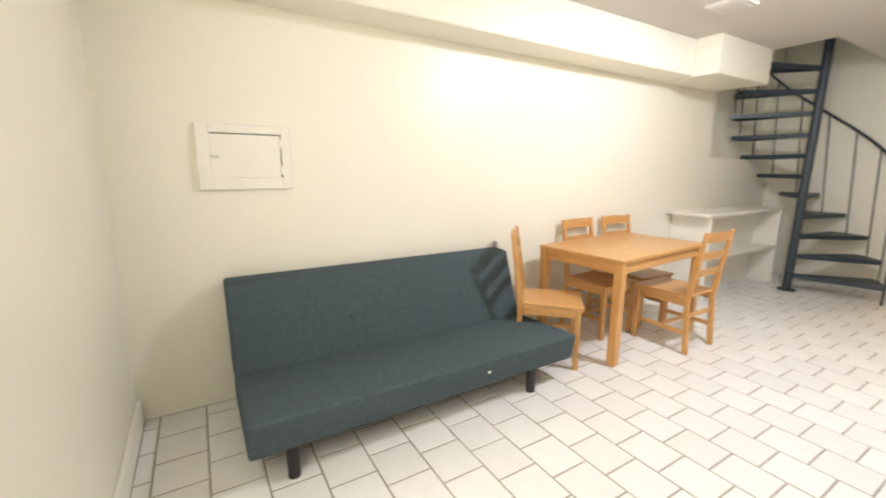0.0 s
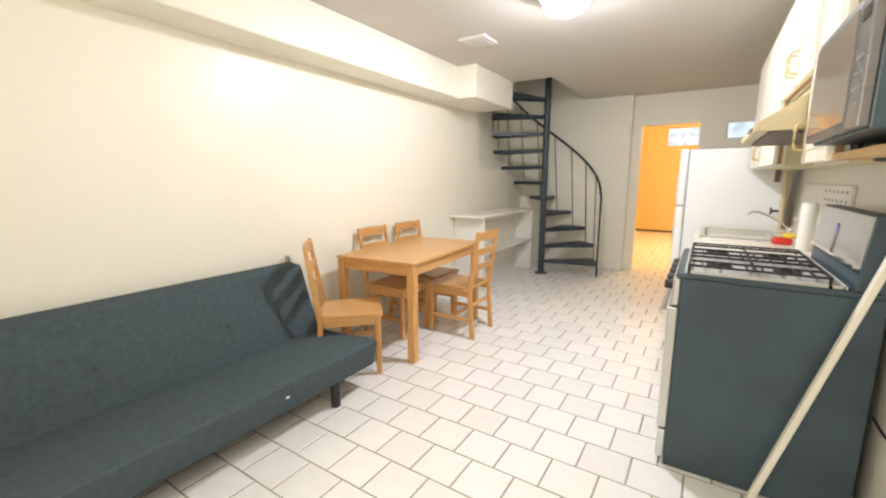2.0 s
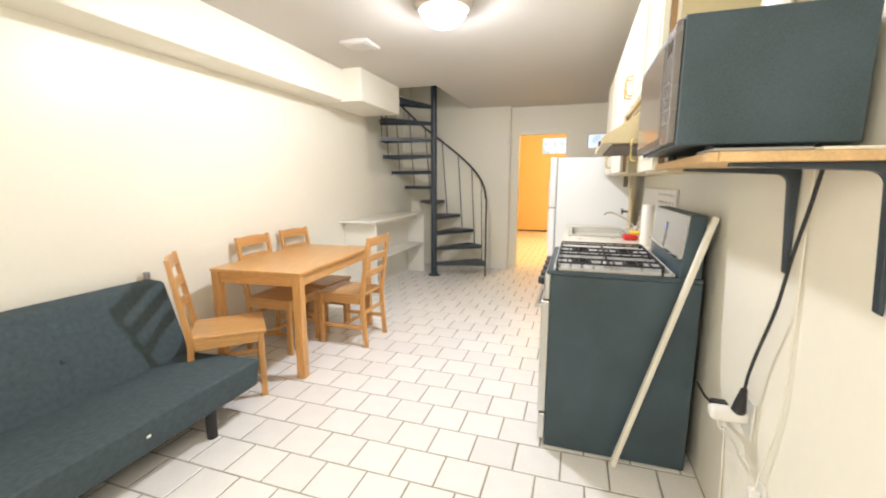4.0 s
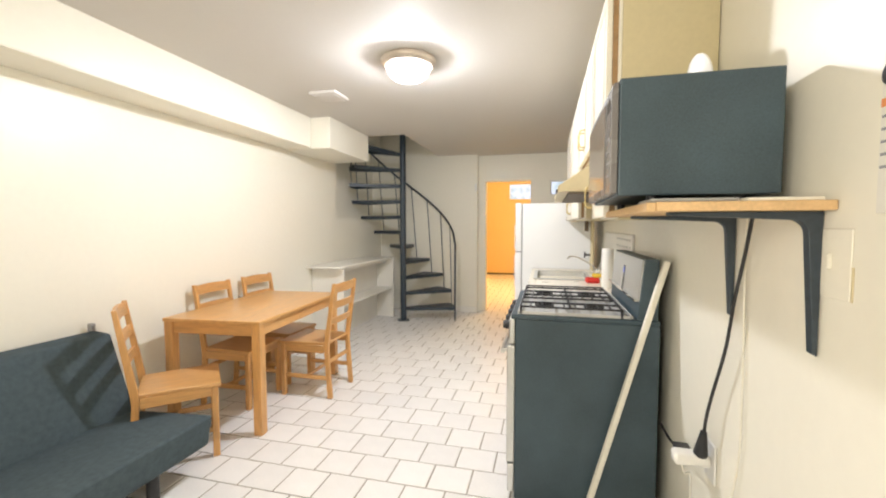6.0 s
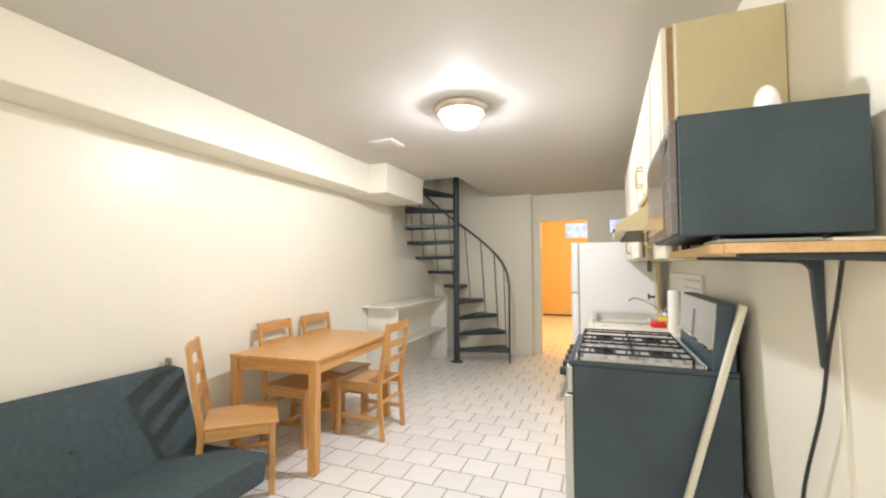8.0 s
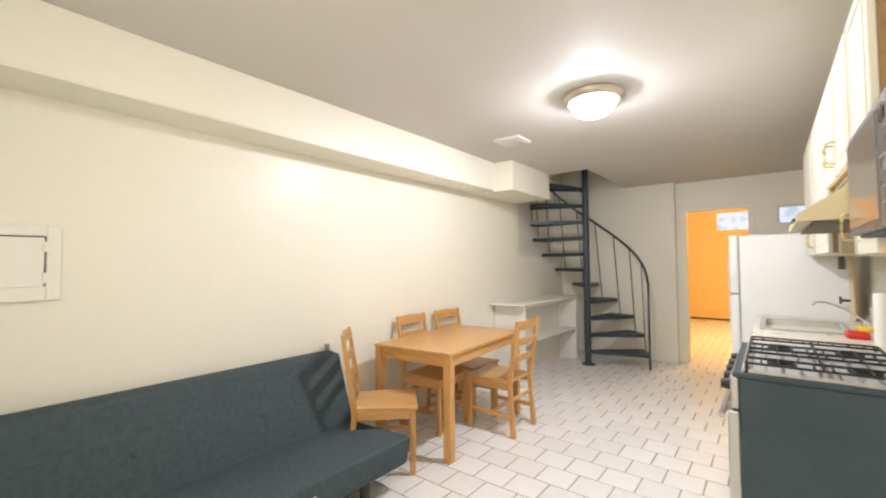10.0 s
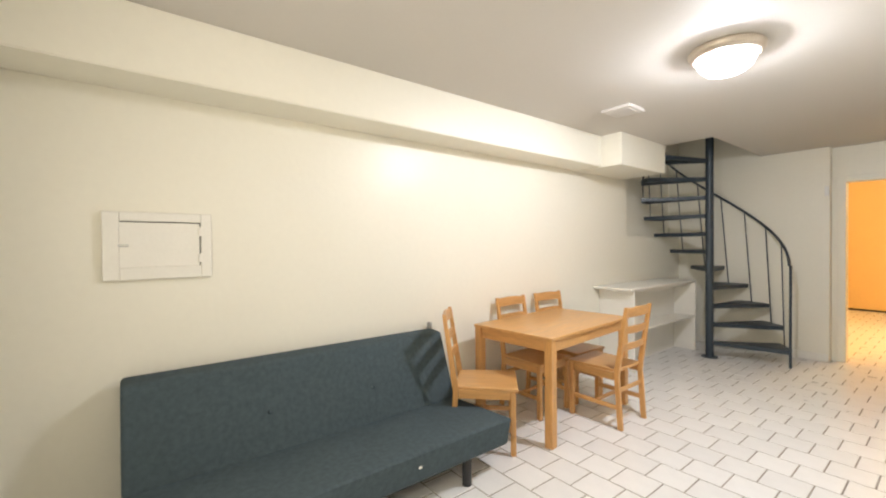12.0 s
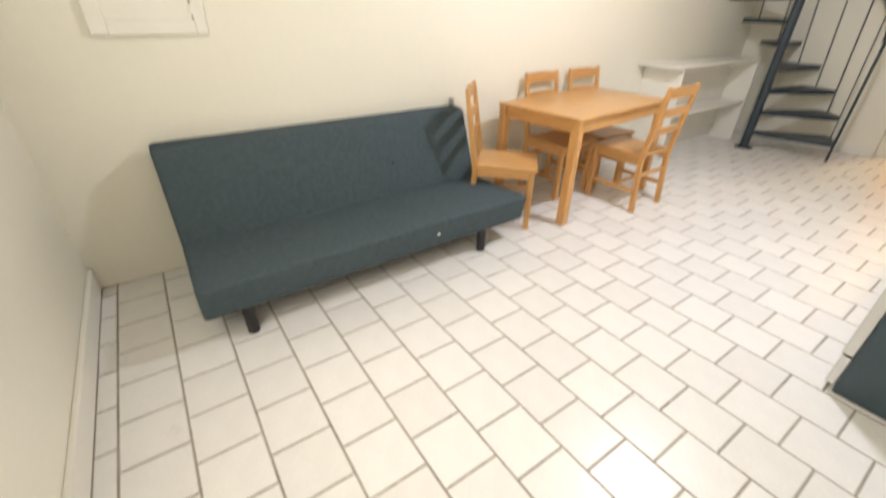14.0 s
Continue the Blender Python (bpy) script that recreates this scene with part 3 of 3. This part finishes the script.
# burners and grates
for gx in (SX + 0.155, SX + 0.395):
    for gy in (SY0 + 0.19, SY1 - 0.19):
        bm = rod(B(), (gx, gy, 0.9302), (gx, gy, 0.938), 0.048, 20)
        rod(bm, (gx, gy, 0.938), (gx, gy, 0.945), 0.034, 20)
        part("burner", bm, CAST, stove, "", True)
for y0, y1 in ((SY0 + 0.02, (SY0 + SY1) / 2 - 0.004), ((SY0 + SY1) / 2 + 0.004, SY1 - 0.02)):
    bm = B()
    x0, x1, z0, z1 = SX + 0.04, SX + 0.505, 0.949, 0.957
    for y in (y0, y1 - 0.009):
        box(bm, x0, x1, y, y + 0.008, z0, z1)
    for y in (y0 + 0.11, y1 - 0.11):
        box(bm, x0 + 0.009, x1 - 0.009, y - 0.004, y + 0.004, z0 + 0.002, z1 + 0.003)
    for x in (x0, x1 - 0.009, (x0 + x1) / 2 - 0.0045):
        box(bm, x, x + 0.009, y0 + 0.009, y1 - 0.009, z0 + 0.001, z1 + 0.001)
    for i in range(1, 9):
        x = x0 + (x1 - x0) * i / 9
        box(bm, x - 0.003, x + 0.003, y0 + 0.009, y0 + 0.106, z0 + 0.002, z1 + 0.002)
        box(bm, x - 0.003, x + 0.003, y1 - 0.106, y1 - 0.009, z0 + 0.002, z1 + 0.002)
    for x in (x0, x1 - 0.011):
        for y in (y0, y1 - 0.011):
            box(bm, x, x + 0.011, y, y + 0.011, 0.9165, z0)
    part("grate", bm, CAST, stove, "black cast iron grate")
# control panel at the back, leaning
bm = B()
prism(bm, [(3.005, 0.917), (3.09, 0.917), (3.09, 1.192), (3.03, 1.192)], 1, SY0 + 0.002, SY1 - 0.002, 0.004)
bg = part("backguard", bm, BLACK, stove, "black back panel housing")
lean = Matrix.Translation((3.0175, 0, 1.0545)) @ Matrix.Rotation(math.atan2(0.025, 0.275), 4, "Y")
bm = box(B(), -0.006, 0.0, SY0 + 0.012, SY1 - 0.012, -0.045, 0.132, m=lean)
part("panel_face", bm, STEEL, bg, "brushed steel control panel")
part("panel_lip", box(B(), -0.022, -0.0005, SY0 + 0.012, SY1 - 0.012, -0.056, -0.0455, m=lean), CHROME, bg, "bright curled panel lip")
bm = box(B(), -0.008, -0.0062, 2.84, 2.885, -0.045, 0.075, m=lean)
part("display", bm, GLOSS, bg, "black clock display")
part("digits", box(B(), -0.0095, -0.0082, 2.845, 2.868, 0.035, 0.065, m=lean), BLUE, bg, "blue lit clock digits")

# stick leaning on the stove side
stick = thing("leaning_stick", "cream painted wooden bar leaning beside the stove", "stick")
bm = B()
a, b = Vector((2.787, 2.405, 0.0)), Vector((3.112, 2.437, 1.188))
d = (b - a)
m = Matrix.Translation((a + b) / 2) @ d.to_track_quat("Z", "Y").to_matrix().to_4x4()
box(bm, -0.014, 0.014, -0.012, 0.012, -d.length / 2, d.length / 2, 0.004, 2, m)
part("bar", bm, STICK, stick)

# sink run
CY0, CY1 = 3.235, 4.73
sink_unit = thing("sink_cabinet", "cream laminate base cabinet under the sink", "cabinet")
part("body", box(B(), 2.50, W - 0.004, CY0, CY1, 0.09, 0.872), CABINET, sink_unit)
part("plinth", box(B(), 2.56, W - 0.004, CY0, CY1, 0.0, 0.0895), GAP, sink_unit, "dark recessed plinth")
for i in range(2):
    y0 = CY0 + 0.015 + i * (CY1 - CY0) / 2
    dr = part("door", box(B(), 2.48, 2.4995, y0, y0 + (CY1 - CY0) / 2 - 0.03, 0.12, 0.85, 0.004), CABINET, sink_unit)
    yh = y0 + ((CY1 - CY0) / 2 - 0.07 if i == 0 else 0.04)
    part("handle", tube(B(), spline([(2.479, yh, 0.66), (2.455, yh, 0.67), (2.455, yh, 0.75), (2.479, yh, 0.76)], 5), 0.005), BRASS, dr, "almond brass pull", True)
worktop = thing("worktop", "cream worktop with a raised edge and sink cutout", "worktop")
KX0, KX1, KY0, KY1 = 2.53, 2.95, 3.87, 4.46
bm = box(B(), 2.475, KX0, CY0, CY1, 0.8725, 0.912, 0.004)
box(bm, KX1, W - 0.003, CY0, CY1, 0.8725, 0.912, 0.004)
box(bm, KX0, KX1, CY0, KY0, 0.8727, 0.9118, 0)
box(bm, KX0, KX1, KY1, CY1, 0.8727, 0.9118, 0)
part("slab", bm, COUNTER, worktop)
part("upstand", box(B(), W - 0.022, W - 0.003, CY0, CY1, 0.9122, 1.01, 0.003), COUNTER, worktop)
sink = thing("sink", "stainless steel kitchen sink set in the worktop", "sink")
bm = B()
for a in ((KX0 - 0.02, KX1 + 0.02, KY0 - 0.02, KY0 + 0.012), (KX0 - 0.02, KX1 + 0.02, KY1 - 0.012, KY1 + 0.02), (KX0 - 0.02, KX0 + 0.012, KY0 + 0.0125, KY1 - 0.0125), (KX1 - 0.012, KX1 + 0.02, KY0 + 0.0125, KY1 - 0.0125)):
    box(bm, a[0], a[1], a[2], a[3], 0.9125, 0.921, 0.003)
part("rim", bm, STEEL, sink)
bm = box(B(), KX0 + 0.004, KX1 - 0.004, KY0 + 0.004, KY1 - 0.004, 0.75, 0.912)
top = [f for f in bm.faces if f.normal.z > 0.9]
bmesh.ops.delete(bm, geom=top, context="FACES")
part("bowl", bm, STEEL, sink)
part("drain", rod(B(), (2.74, 4.16, 0.751), (2.74, 4.16, 0.755), 0.035, 20), CHROME, sink, "", True)
faucet = thing("faucet", "chrome single-spout kitchen faucet behind the sink", "faucet")
part("base", lathe(B(), [(0.0, 0.0), (0.028, 0.0), (0.028, 0.03), (0.016, 0.045), (0.014, 0.07), (0.0, 0.07)], 20), CHROME, faucet, "", True).matrix_basis = pose(3.02, 4.02, 0.9125)
part("spout", tube(B(), spline([(3.02, 4.02, 0.97), (2.96, 4.0, 1.03), (2.86, 3.96, 1.085), (2.80, 3.94, 1.094), (2.775, 3.93, 1.075)], 8), 0.0065, 10), CHROME, faucet, "", True)
part("lever", tube(B(), [(3.02, 4.02, 0.985), (3.04, 4.06, 1.01), (3.045, 4.10, 1.02)], 0.006), CHROME, faucet, "", True)

# things on the worktop
bag = thing("sponge_pack", "red and yellow sponge packet on the worktop", "sponge")
bm = box(B(), 2.90, 3.0, 3.70, 3.80, 0.9125, 0.952, 0.014, 3)
part("wrapper", bm, RED, bag, "crumpled red wrapper", True)
part("sponge", box(B(), 2.95, 3.015, 3.715, 3.79, 0.9525, 0.98, 0.01, 2), YELLOW, bag, "yellow sponge", True)
bottle = thing("paper_roll", "white paper towel roll standing behind the stove", "paper roll", pose(3.02, 3.50, 0.9125))
part("roll", lathe(B(), [(0.0, 0.0), (0.036, 0.0), (0.038, 0.01), (0.038, 0.265), (0.034, 0.272), (0.014, 0.272), (0.014, 0.25), (0.0, 0.25)], 28), PAPER, bottle, "", True)

# fridge
FY0, FY1, FH = 4.75, 5.38, 1.577
fr = thing("refrigerator", "white top-freezer refrigerator with two doors", "refrigerator")
part("body", box(B(), 2.374, 3.05, FY0, FY1, 0.03, FH - 0.006, 0.008, 2), WHITE, fr)
for x in (2.42, 3.0):
    for y in (FY0 + 0.05, FY1 - 0.05):
        part("foot", rod(B(), (x, y, 0), (x, y, 0.0305), 0.02, 12), GREYPL, fr, "grey foot")
part("gasket", box(B(), 2.364, 2.3735, FY0 + 0.012, FY1 - 0.012, 0.10, FH - 0.012), GREYPL, fr, "grey rubber door gasket")
for z0, z1, hz0, hz1 in ((0.095, 1.07, 0.72, 1.04), (1.082, FH, 1.105, 1.35)):
    d = part("freezer_door" if z0 > 1 else "fridge_door", box(B(), 2.302, 2.3635, FY0, FY1, z0, z1, 0.01, 3), WHITE, fr, "", True)
    bm = box(B(), 2.290, 2.296, FY0 + 0.03, FY0 + 0.06, hz0, hz1, 0.004, 2)
    for z in (hz0 + 0.02, hz1 - 0.02):
        box(bm, 2.296, 2.303, FY0 + 0.034, FY0 + 0.056, z - 0.015, z + 0.015)
    part("handle", bm, WHITE, d, "white bar handle")
part("hinge", box(B(), 2.305, 2.36, FY0 + 0.005, FY0 + 0.05, 1.0705, 1.0815), GREYPL, fr, "dark middle hinge")
part("kick_plate", box(B(), 2.34, 2.3735, FY0 + 0.01, FY1 - 0.01, 0.03, 0.09), GREYPL, fr, "grey kick plate")

# water pipe with a valve beside the fridge
pipe = thing("water_pipe", "painted water pipe with a dark valve on the wall", "pipe")
part("pipe", rod(B(), (3.04, 4.67, 0.9125), (3.04, 4.67, 1.384), 0.016, 12), HOOD, pipe, "", True)
bm = rod(B(), (2.98, 4.67, 1.06), (3.04, 4.67, 1.06), 0.01, 10)
rod(bm, (2.98, 4.67, 1.06), (2.97, 4.67, 1.06), 0.028, 14)
part("valve", bm, INK, pipe, "dark valve wheel", True)
hk = thing("cup_hook", "small dark fitting under the wall cabinet", "fitting")
part("plate", box(B(), 2.96, 2.995, 4.55, 4.58, 1.29, 1.3845, 0.006, 2), HOODIN, hk)


# ---- wall cabinets ----
def wall_cabinet(y0, y1, z0, z1, doors, label, deep=0.30):
    xf = W - deep
    c = thing("wall_cabinet", label, "cabinet", None, "wall cabinets")
    part("body", box(B(), xf, W - 0.003, y0, y1, z0, z1, 0.002), CABSIDE, c, "tan laminate carcass with its side shade put into the colour")
    part("face_frame", box(B(), xf - 0.012, xf - 0.0005, y0, y1, z0, z1, 0.002), CABINET, c, "cream face frame")
    # brown filler gives the shade in the gap between doors and frame
    part("gap_shade_strip", box(B(), xf - 0.0295, xf - 0.0125, y0 + 0.004, y1 - 0.004, z0 + 0.01, z1 - 0.01), OAKTRIM, c, "brown strip standing in for the shaded gap behind the doors")
    w = (y1 - y0) / doors
    xd = xf - 0.03
    for i in range(doors):
        a, b = y0 + i * w + 0.006, y0 + (i + 1) * w - 0.006
        d = part("door", box(B(), xd - 0.02, xd, a, b, z0 + 0.006, z1 - 0.006, 0.003), CABINET, c)
        part("trim", box(B(), xd - 0.021, xd, b + 0.0005, b + 0.0045, z0 + 0.006, z1 - 0.006), OAKTRIM, d, "dark oak door edge")
        bm = B()
        for p in ((a + 0.045, a + 0.053, z0 + 0.05, z1 - 0.05), (b - 0.053, b - 0.045, z0 + 0.05, z1 - 0.05)):
            box(bm, xd - 0.023, xd - 0.0205, p[0], p[1], p[2], p[3])
        for z in (z0 + 0.05, z1 - 0.058):
            box(bm, xd - 0.0232, xd - 0.0207, a + 0.053, b - 0.053, z, z + 0.008)
        part("moulding", bm, CABINET, d)
        yh = (b - 0.035) if i % 2 == 0 else (a + 0.035)
        zc = z0 + 0.10
        part("handle", tube(B(), spline([(xd - 0.021, yh, zc - 0.045), (xd - 0.048, yh, zc - 0.04), (xd - 0.052, yh, zc), (xd - 0.048, yh, zc + 0.04), (xd - 0.021, yh, zc + 0.045)], 5), 0.0048), BRASS, d, "curved almond brass pull", True)
    return c


CT = 2.17
wall_cabinet(2.055, 2.445, 1.365, CT, 1, "almond laminate wall cabinet with curved pull beside the shelf")
wall_cabinet(2.45, 3.225, 1.70, CT, 2, "almond laminate wall cabinet above the range hood")
wall_cabinet(3.23, 4.70, 1.385, CT, 2, "almond laminate wall cabinet above the sink")

hood = thing("range_hood", "almond enamel range hood over the stove", "range hood")
bm = B()
prism(bm, [(W - 0.003, 1.497), (2.655, 1.497), (2.655, 1.525), (2.812, 1.630), (2.85, 1.698), (W - 0.003, 1.698)], 1, 2.452, 3.222, 0.003)
part("shell", bm, HOOD, hood)
part("filter", box(B(), 2.70, 3.12, 2.48, 3.19, 1.485, 1.4965, 0.002), HOODIN, hood, "dark grease filter")
for y in (2.56, 2.64):
    part("switch", box(B(), 2.647, 2.6545, y, y + 0.035, 1.503, 1.517), GLOSS, hood, "black rocker switch")

# ---- microwave shelf ----
sh = thing("wall_shelf", "raw pine board shelf on black steel brackets", "shelf")
part("board", box(B(), 2.827, W - 0.002, 1.45, 2.05, 1.370, 1.39, 0.002), BOARD, sh)
part("edge_strip", box(B(), 2.807, 2.8265, 1.45, 2.05, 1.369, 1.389, 0.002), BOARD, sh, "lighter pine edging strip")


def bracket(y):
    bm = B()
    n = 8
    outer = [(W - 0.003, 1.3695), (2.86, 1.3695), (2.86, 1.362), (3.092, 1.352)]
    inner = [(3.092 + 0.030 * math.sin(radians(90 * i / n)), 1.352 - 0.030 * (1 - math.cos(radians(90 * i / n)))) for i in range(1, n + 1)]
    prism(bm, outer + inner + [(3.138, 1.074), (W - 0.003, 1.068)], 1, y - 0.011, y + 0.011, 0.002)
    part("bracket", bm, IRON, sh, "black steel shelf bracket")


bracket(1.50)
bracket(1.89)

mw = thing("microwave_oven", "black countertop microwave with a reflecting glass door", "microwave")
MX, MY0, MY1, MZ0, MZ1 = 2.767, 1.56, 2.047, 1.412, 1.690
part("case", box(B(), MX, 3.106, MY0, MY1, MZ0, MZ1, 0.004, 2), BLACK, mw)
FRONT = [(MX - 0.001, MZ1 - 0.006), (MX - 0.014, MZ1 - 0.010), (MX - 0.018, MZ1 - 0.030), (MX - 0.018, MZ0 + 0.006), (MX - 0.001, MZ0 + 0.006)]
dr = part("door", prism(B(), FRONT, 1, MY0 + 0.088, MY1 - 0.002, 0.003), MWFRAME, mw, "dark framed glass door")
part("window", box(B(), MX - 0.0205, MX - 0.0182, MY0 + 0.098, MY1 - 0.018, MZ0 + 0.025, MZ1 - 0.035, 0.0008), MWDOOR, dr, "glass window with the pale wall reflection put in as taupe")
cp = part("control_panel", prism(B(), FRONT, 1, MY0 + 0.002, MY0 + 0.085, 0.003), MWPANEL, mw, "dark grey control panel")
part("display", box(B(), MX - 0.0195, MX - 0.0182, MY0 + 0.02, MY0 + 0.07, MZ1 - 0.07, MZ1 - 0.045), GLOSS, cp, "black display")
for i in range(3):
    for j in range(4):
        part("button", box(B(), MX - 0.0195, MX - 0.0182, MY0 + 0.022 + i * 0.018, MY0 + 0.030 + i * 0.018, MZ0 + 0.05 + j * 0.03, MZ0 + 0.054 + j * 0.03), GREYPL, cp, "grey printed key")
for x in (2.85, 3.04):
    for y in (MY0 + 0.04, MY1 - 0.04):
        part("foot", rod(B(), (x, y, 1.3902), (x, y, MZ0), 0.012, 10), RUBBER, mw)
tray = thing("plastic_tray", "thin grey plastic tray lying on the shelf", "tray")
part("sheet", box(B(), 2.82, 2.99, 1.47, 1.60, 1.3903, 1.3985, 0.003), GREYPL, tray)
card = thing("cardboard_sheet", "pale cardboard sheet on the shelf by the wall", "cardboard")
part("sheet", box(B(), 3.0, 3.135, 1.465, 1.72, 1.3903, 1.3975, 0.002), STICK, card)
plate = thing("white_plate", "white round plate standing on the microwave", "plate", pose(3.01, 1.842, MZ1 + 0.0695, 0, 0, 0) @ pose(0, 0, 0, 0, 0, 98) @ pose(0, 0, 0, 82, 0, 0))
part("dish", lathe(B(), [(0.0, 0.0), (0.038, 0.0), (0.070, 0.012), (0.0705, 0.016), (0.038, 0.005), (0.0, 0.005)], 36), PLASTIC, plate, "", True)

# cords and outlet
out = thing("wall_outlet", "white outlet with an adapter low on the wall", "outlet")
part("cover", box(B(), W - 0.008, W - 0.001, 1.957, 2.043, 0.49, 0.62, 0.003), PLASTIC, out)
part("adapter", box(B(), 3.03, W - 0.0085, 1.972, 2.028, 0.538, 0.578, 0.013, 3), PLASTIC, out, "white plug adapter", True)
out2 = thing("wall_outlet", "small white outlet with a plug near the floor", "outlet")
part("cover", box(B(), W - 0.006, W - 0.001, 1.82, 1.89, 0.31, 0.42, 0.002), PLASTIC, out2)
part("plug", box(B(), W - 0.035, W - 0.0065, 1.84, 1.87, 0.355, 0.395, 0.006, 2), PLASTIC, out2, "white plug", True)
cream = thing("cream_cable", "thin cream cable hanging down the wall from the shelf", "cable")
part("cable", tube(B(), spline([(3.14, 1.80, 1.369), (3.14, 1.80, 1.21), (3.142, 1.795, 0.967), (3.14, 1.787, 0.80), (3.14, 1.79, 0.70), (3.14, 1.815, 0.585), (3.135, 1.85, 0.46), (3.128, 1.856, 0.394)], 8), 0.0032), STICK, cream, "", True)
cream2 = thing("cream_cable", "thin cream cable running from the adapter down to the baseboard", "cable")
part("cable", tube(B(), spline([(3.06, 2.01, 0.534), (3.08, 2.04, 0.48), (3.138, 2.16, 0.41), (3.143, 2.17, 0.32), (3.143, 2.15, 0.20), (3.14, 2.14, 0.0035)], 8), 0.0032), STICK, cream2, "", True)
cord = thing("power_cable", "black power cable hanging down from the microwave to the outlet", "cable")
part("cable", tube(B(), spline([(3.12, 1.71, 1.40), (3.12, 1.722, 1.36), (3.12, 1.755, 1.262), (3.12, 1.805, 1.13), (3.12, 1.852, 0.975), (3.118, 1.93, 0.806), (3.114, 1.958, 0.72), (3.112, 1.968, 0.655)], 8), 0.005), RUBBER, cord, "", True)
part("plug", rod(B(), (3.112, 1.968, 0.665), (3.112, 1.992, 0.577), 0.010, 12, 0.022), RUBBER, cord, "", True)
cord2 = thing("power_cable", "black power cable from the stove to the outlet", "cable")
part("cable", tube(B(), spline([(3.11, 2.455, 0.46), (3.12, 2.36, 0.44), (3.11, 2.22, 0.48), (3.075, 2.07, 0.558)], 8), 0.005), RUBBER, cord2, "", True)
part("plug", box(B(), 3.05, 3.10, 2.0325, 2.075, 0.543, 0.573, 0.006, 2), RUBBER, cord2)

ap = thing("wall_panel", "flush painted access panel with a small latch", "panel")
part("cover", box(B(), W - 0.004, W - 0.0005, 1.406, 1.545, 1.197, 1.334, 0.0015), WALL, ap)
# thin solid strip coloured as the shaded crack beside the cover
part("edge_shade_strip", box(B(), W - 0.0028, W - 0.0006, 1.4015, 1.4055, 1.197, 1.262), HOOD, ap, "tan strip standing in for the shade line at the panel edge")
part("latch", box(B(), W - 0.012, W - 0.0042, 1.455, 1.465, 1.255, 1.285, 0.002), STICK, ap)

rack = thing("wall_board", "white perforated board fixed above the worktop", "board")
part("board", box(B(), W - 0.02, W - 0.002, 3.28, 4.5, 1.10, 1.285, 0.003), PLASTIC, rack)
bm = B()
for i in range(6):
    for j in range(3):
        box(bm, W - 0.0235, W - 0.0202, 3.33 + i * 0.09, 3.35 + i * 0.09, 1.14 + j * 0.05, 1.155 + j * 0.05)
part("hole", bm, GREYPL, rack, "rows of small dark holes")

poster = thing("wall_notice", "white printed packet sheet hanging on the wall", "poster")
part("sheet", box(B(), W - 0.006, W - 0.001, 1.09, 1.354, 1.36, 1.83, 0.002), PAPER, poster)
bm = B()
bmesh.ops.create_cone(bm, cap_ends=True, segments=24, radius1=0.02, radius2=0.02, depth=0.001, matrix=pose(W - 0.0068, 1.334, 1.59, 0, 90, 0))
part("emblem", bm, INK, poster, "dark blue round shape")
part("orange_band", box(B(), W - 0.0074, W - 0.0062, 1.24, 1.351, 1.537, 1.551), ORANGEINK, poster, "orange printed band")
for i in range(5):
    part("text_line", box(B(), W - 0.0074, W - 0.0062, 1.315 + 0.008 * (i % 3), 1.348, 1.435 + i * 0.021, 1.4395 + i * 0.021), TEXT, poster)


# ---- floor tiles ----
TP, TG = 0.2133, 0.0085
TS = TP - TG


def tile_mesh(w, d):
    bm = B()
    x, y, t, c = w / 2, d / 2, 0.004, 0.002
    lo = [bm.verts.new(p) for p in ((-x, -y, -0.006), (x, -y, -0.006), (x, y, -0.006), (-x, y, -0.006))]
    mid = [bm.verts.new(p) for p in ((-x, -y, -0.0013), (x, -y, -0.0013), (x, y, -0.0013), (-x, y, -0.0013))]
    hi = [bm.verts.new(p) for p in ((-x + c, -y + c, 0), (x - c, -y + c, 0), (x - c, y - c, 0), (-x + c, y - c, 0))]
    for a, b in ((lo, mid), (mid, hi)):
        for k in range(4):
            bm.faces.new((a[k], a[(k + 1) % 4], b[(k + 1) % 4], b[k]))
    bm.faces.new(hi)
    return bm


full = meshed("tile", tile_mesh(TS, TS), TILE)
rng = random.Random(4)
rest = B()
count = 0
for k in range(-1, 56):
    y0 = 0.09 + TP * k + TG / 2
    y1 = y0 + TS
    ya, yb = max(y0, 0.024), min(y1, 11.89)
    if yb - ya < 0.02:
        continue
    shift = 0.100 if k % 2 else 0.207
    for i in range(-1, 16):
        x0 = shift + TP * i + TG / 2
        xa, xb = max(x0, 0.003), min(x0 + TS, W - 0.003)
        if y0 > 6.7:
            xa = max(xa, 0.605)
        if xb - xa < 0.02:
            continue
        jz = rng.uniform(-0.0008, 0.0)
        m = Matrix.Translation(((xa + xb) / 2, (ya + yb) / 2, jz)) @ Euler((rng.uniform(-0.003, 0.003), rng.uniform(-0.003, 0.003), rng.uniform(-0.004, 0.004))).to_matrix().to_4x4()
        whole = abs(xb - xa - TS) < 1e-4 and abs(yb - ya - TS) < 1e-4
        if count < 300 and whole and 0.3 < y0 < 5.6:
            t = new("tile", full)
            t.parent = floor_ob
            t.matrix_basis = m
            count += 1
        else:
            me = tile_mesh(xb - xa, yb - ya)
            bmesh.ops.transform(me, matrix=m, verts=me.verts)
            tmp = bpy.data.meshes.new("tmp")
            me.to_mesh(tmp)
            me.free()
            rest.from_mesh(tmp)
            bpy.data.meshes.remove(tmp)
r = part("tile_field", rest, TILE, floor_ob, "further white floor tiles")
r["kind"] = "stuff"
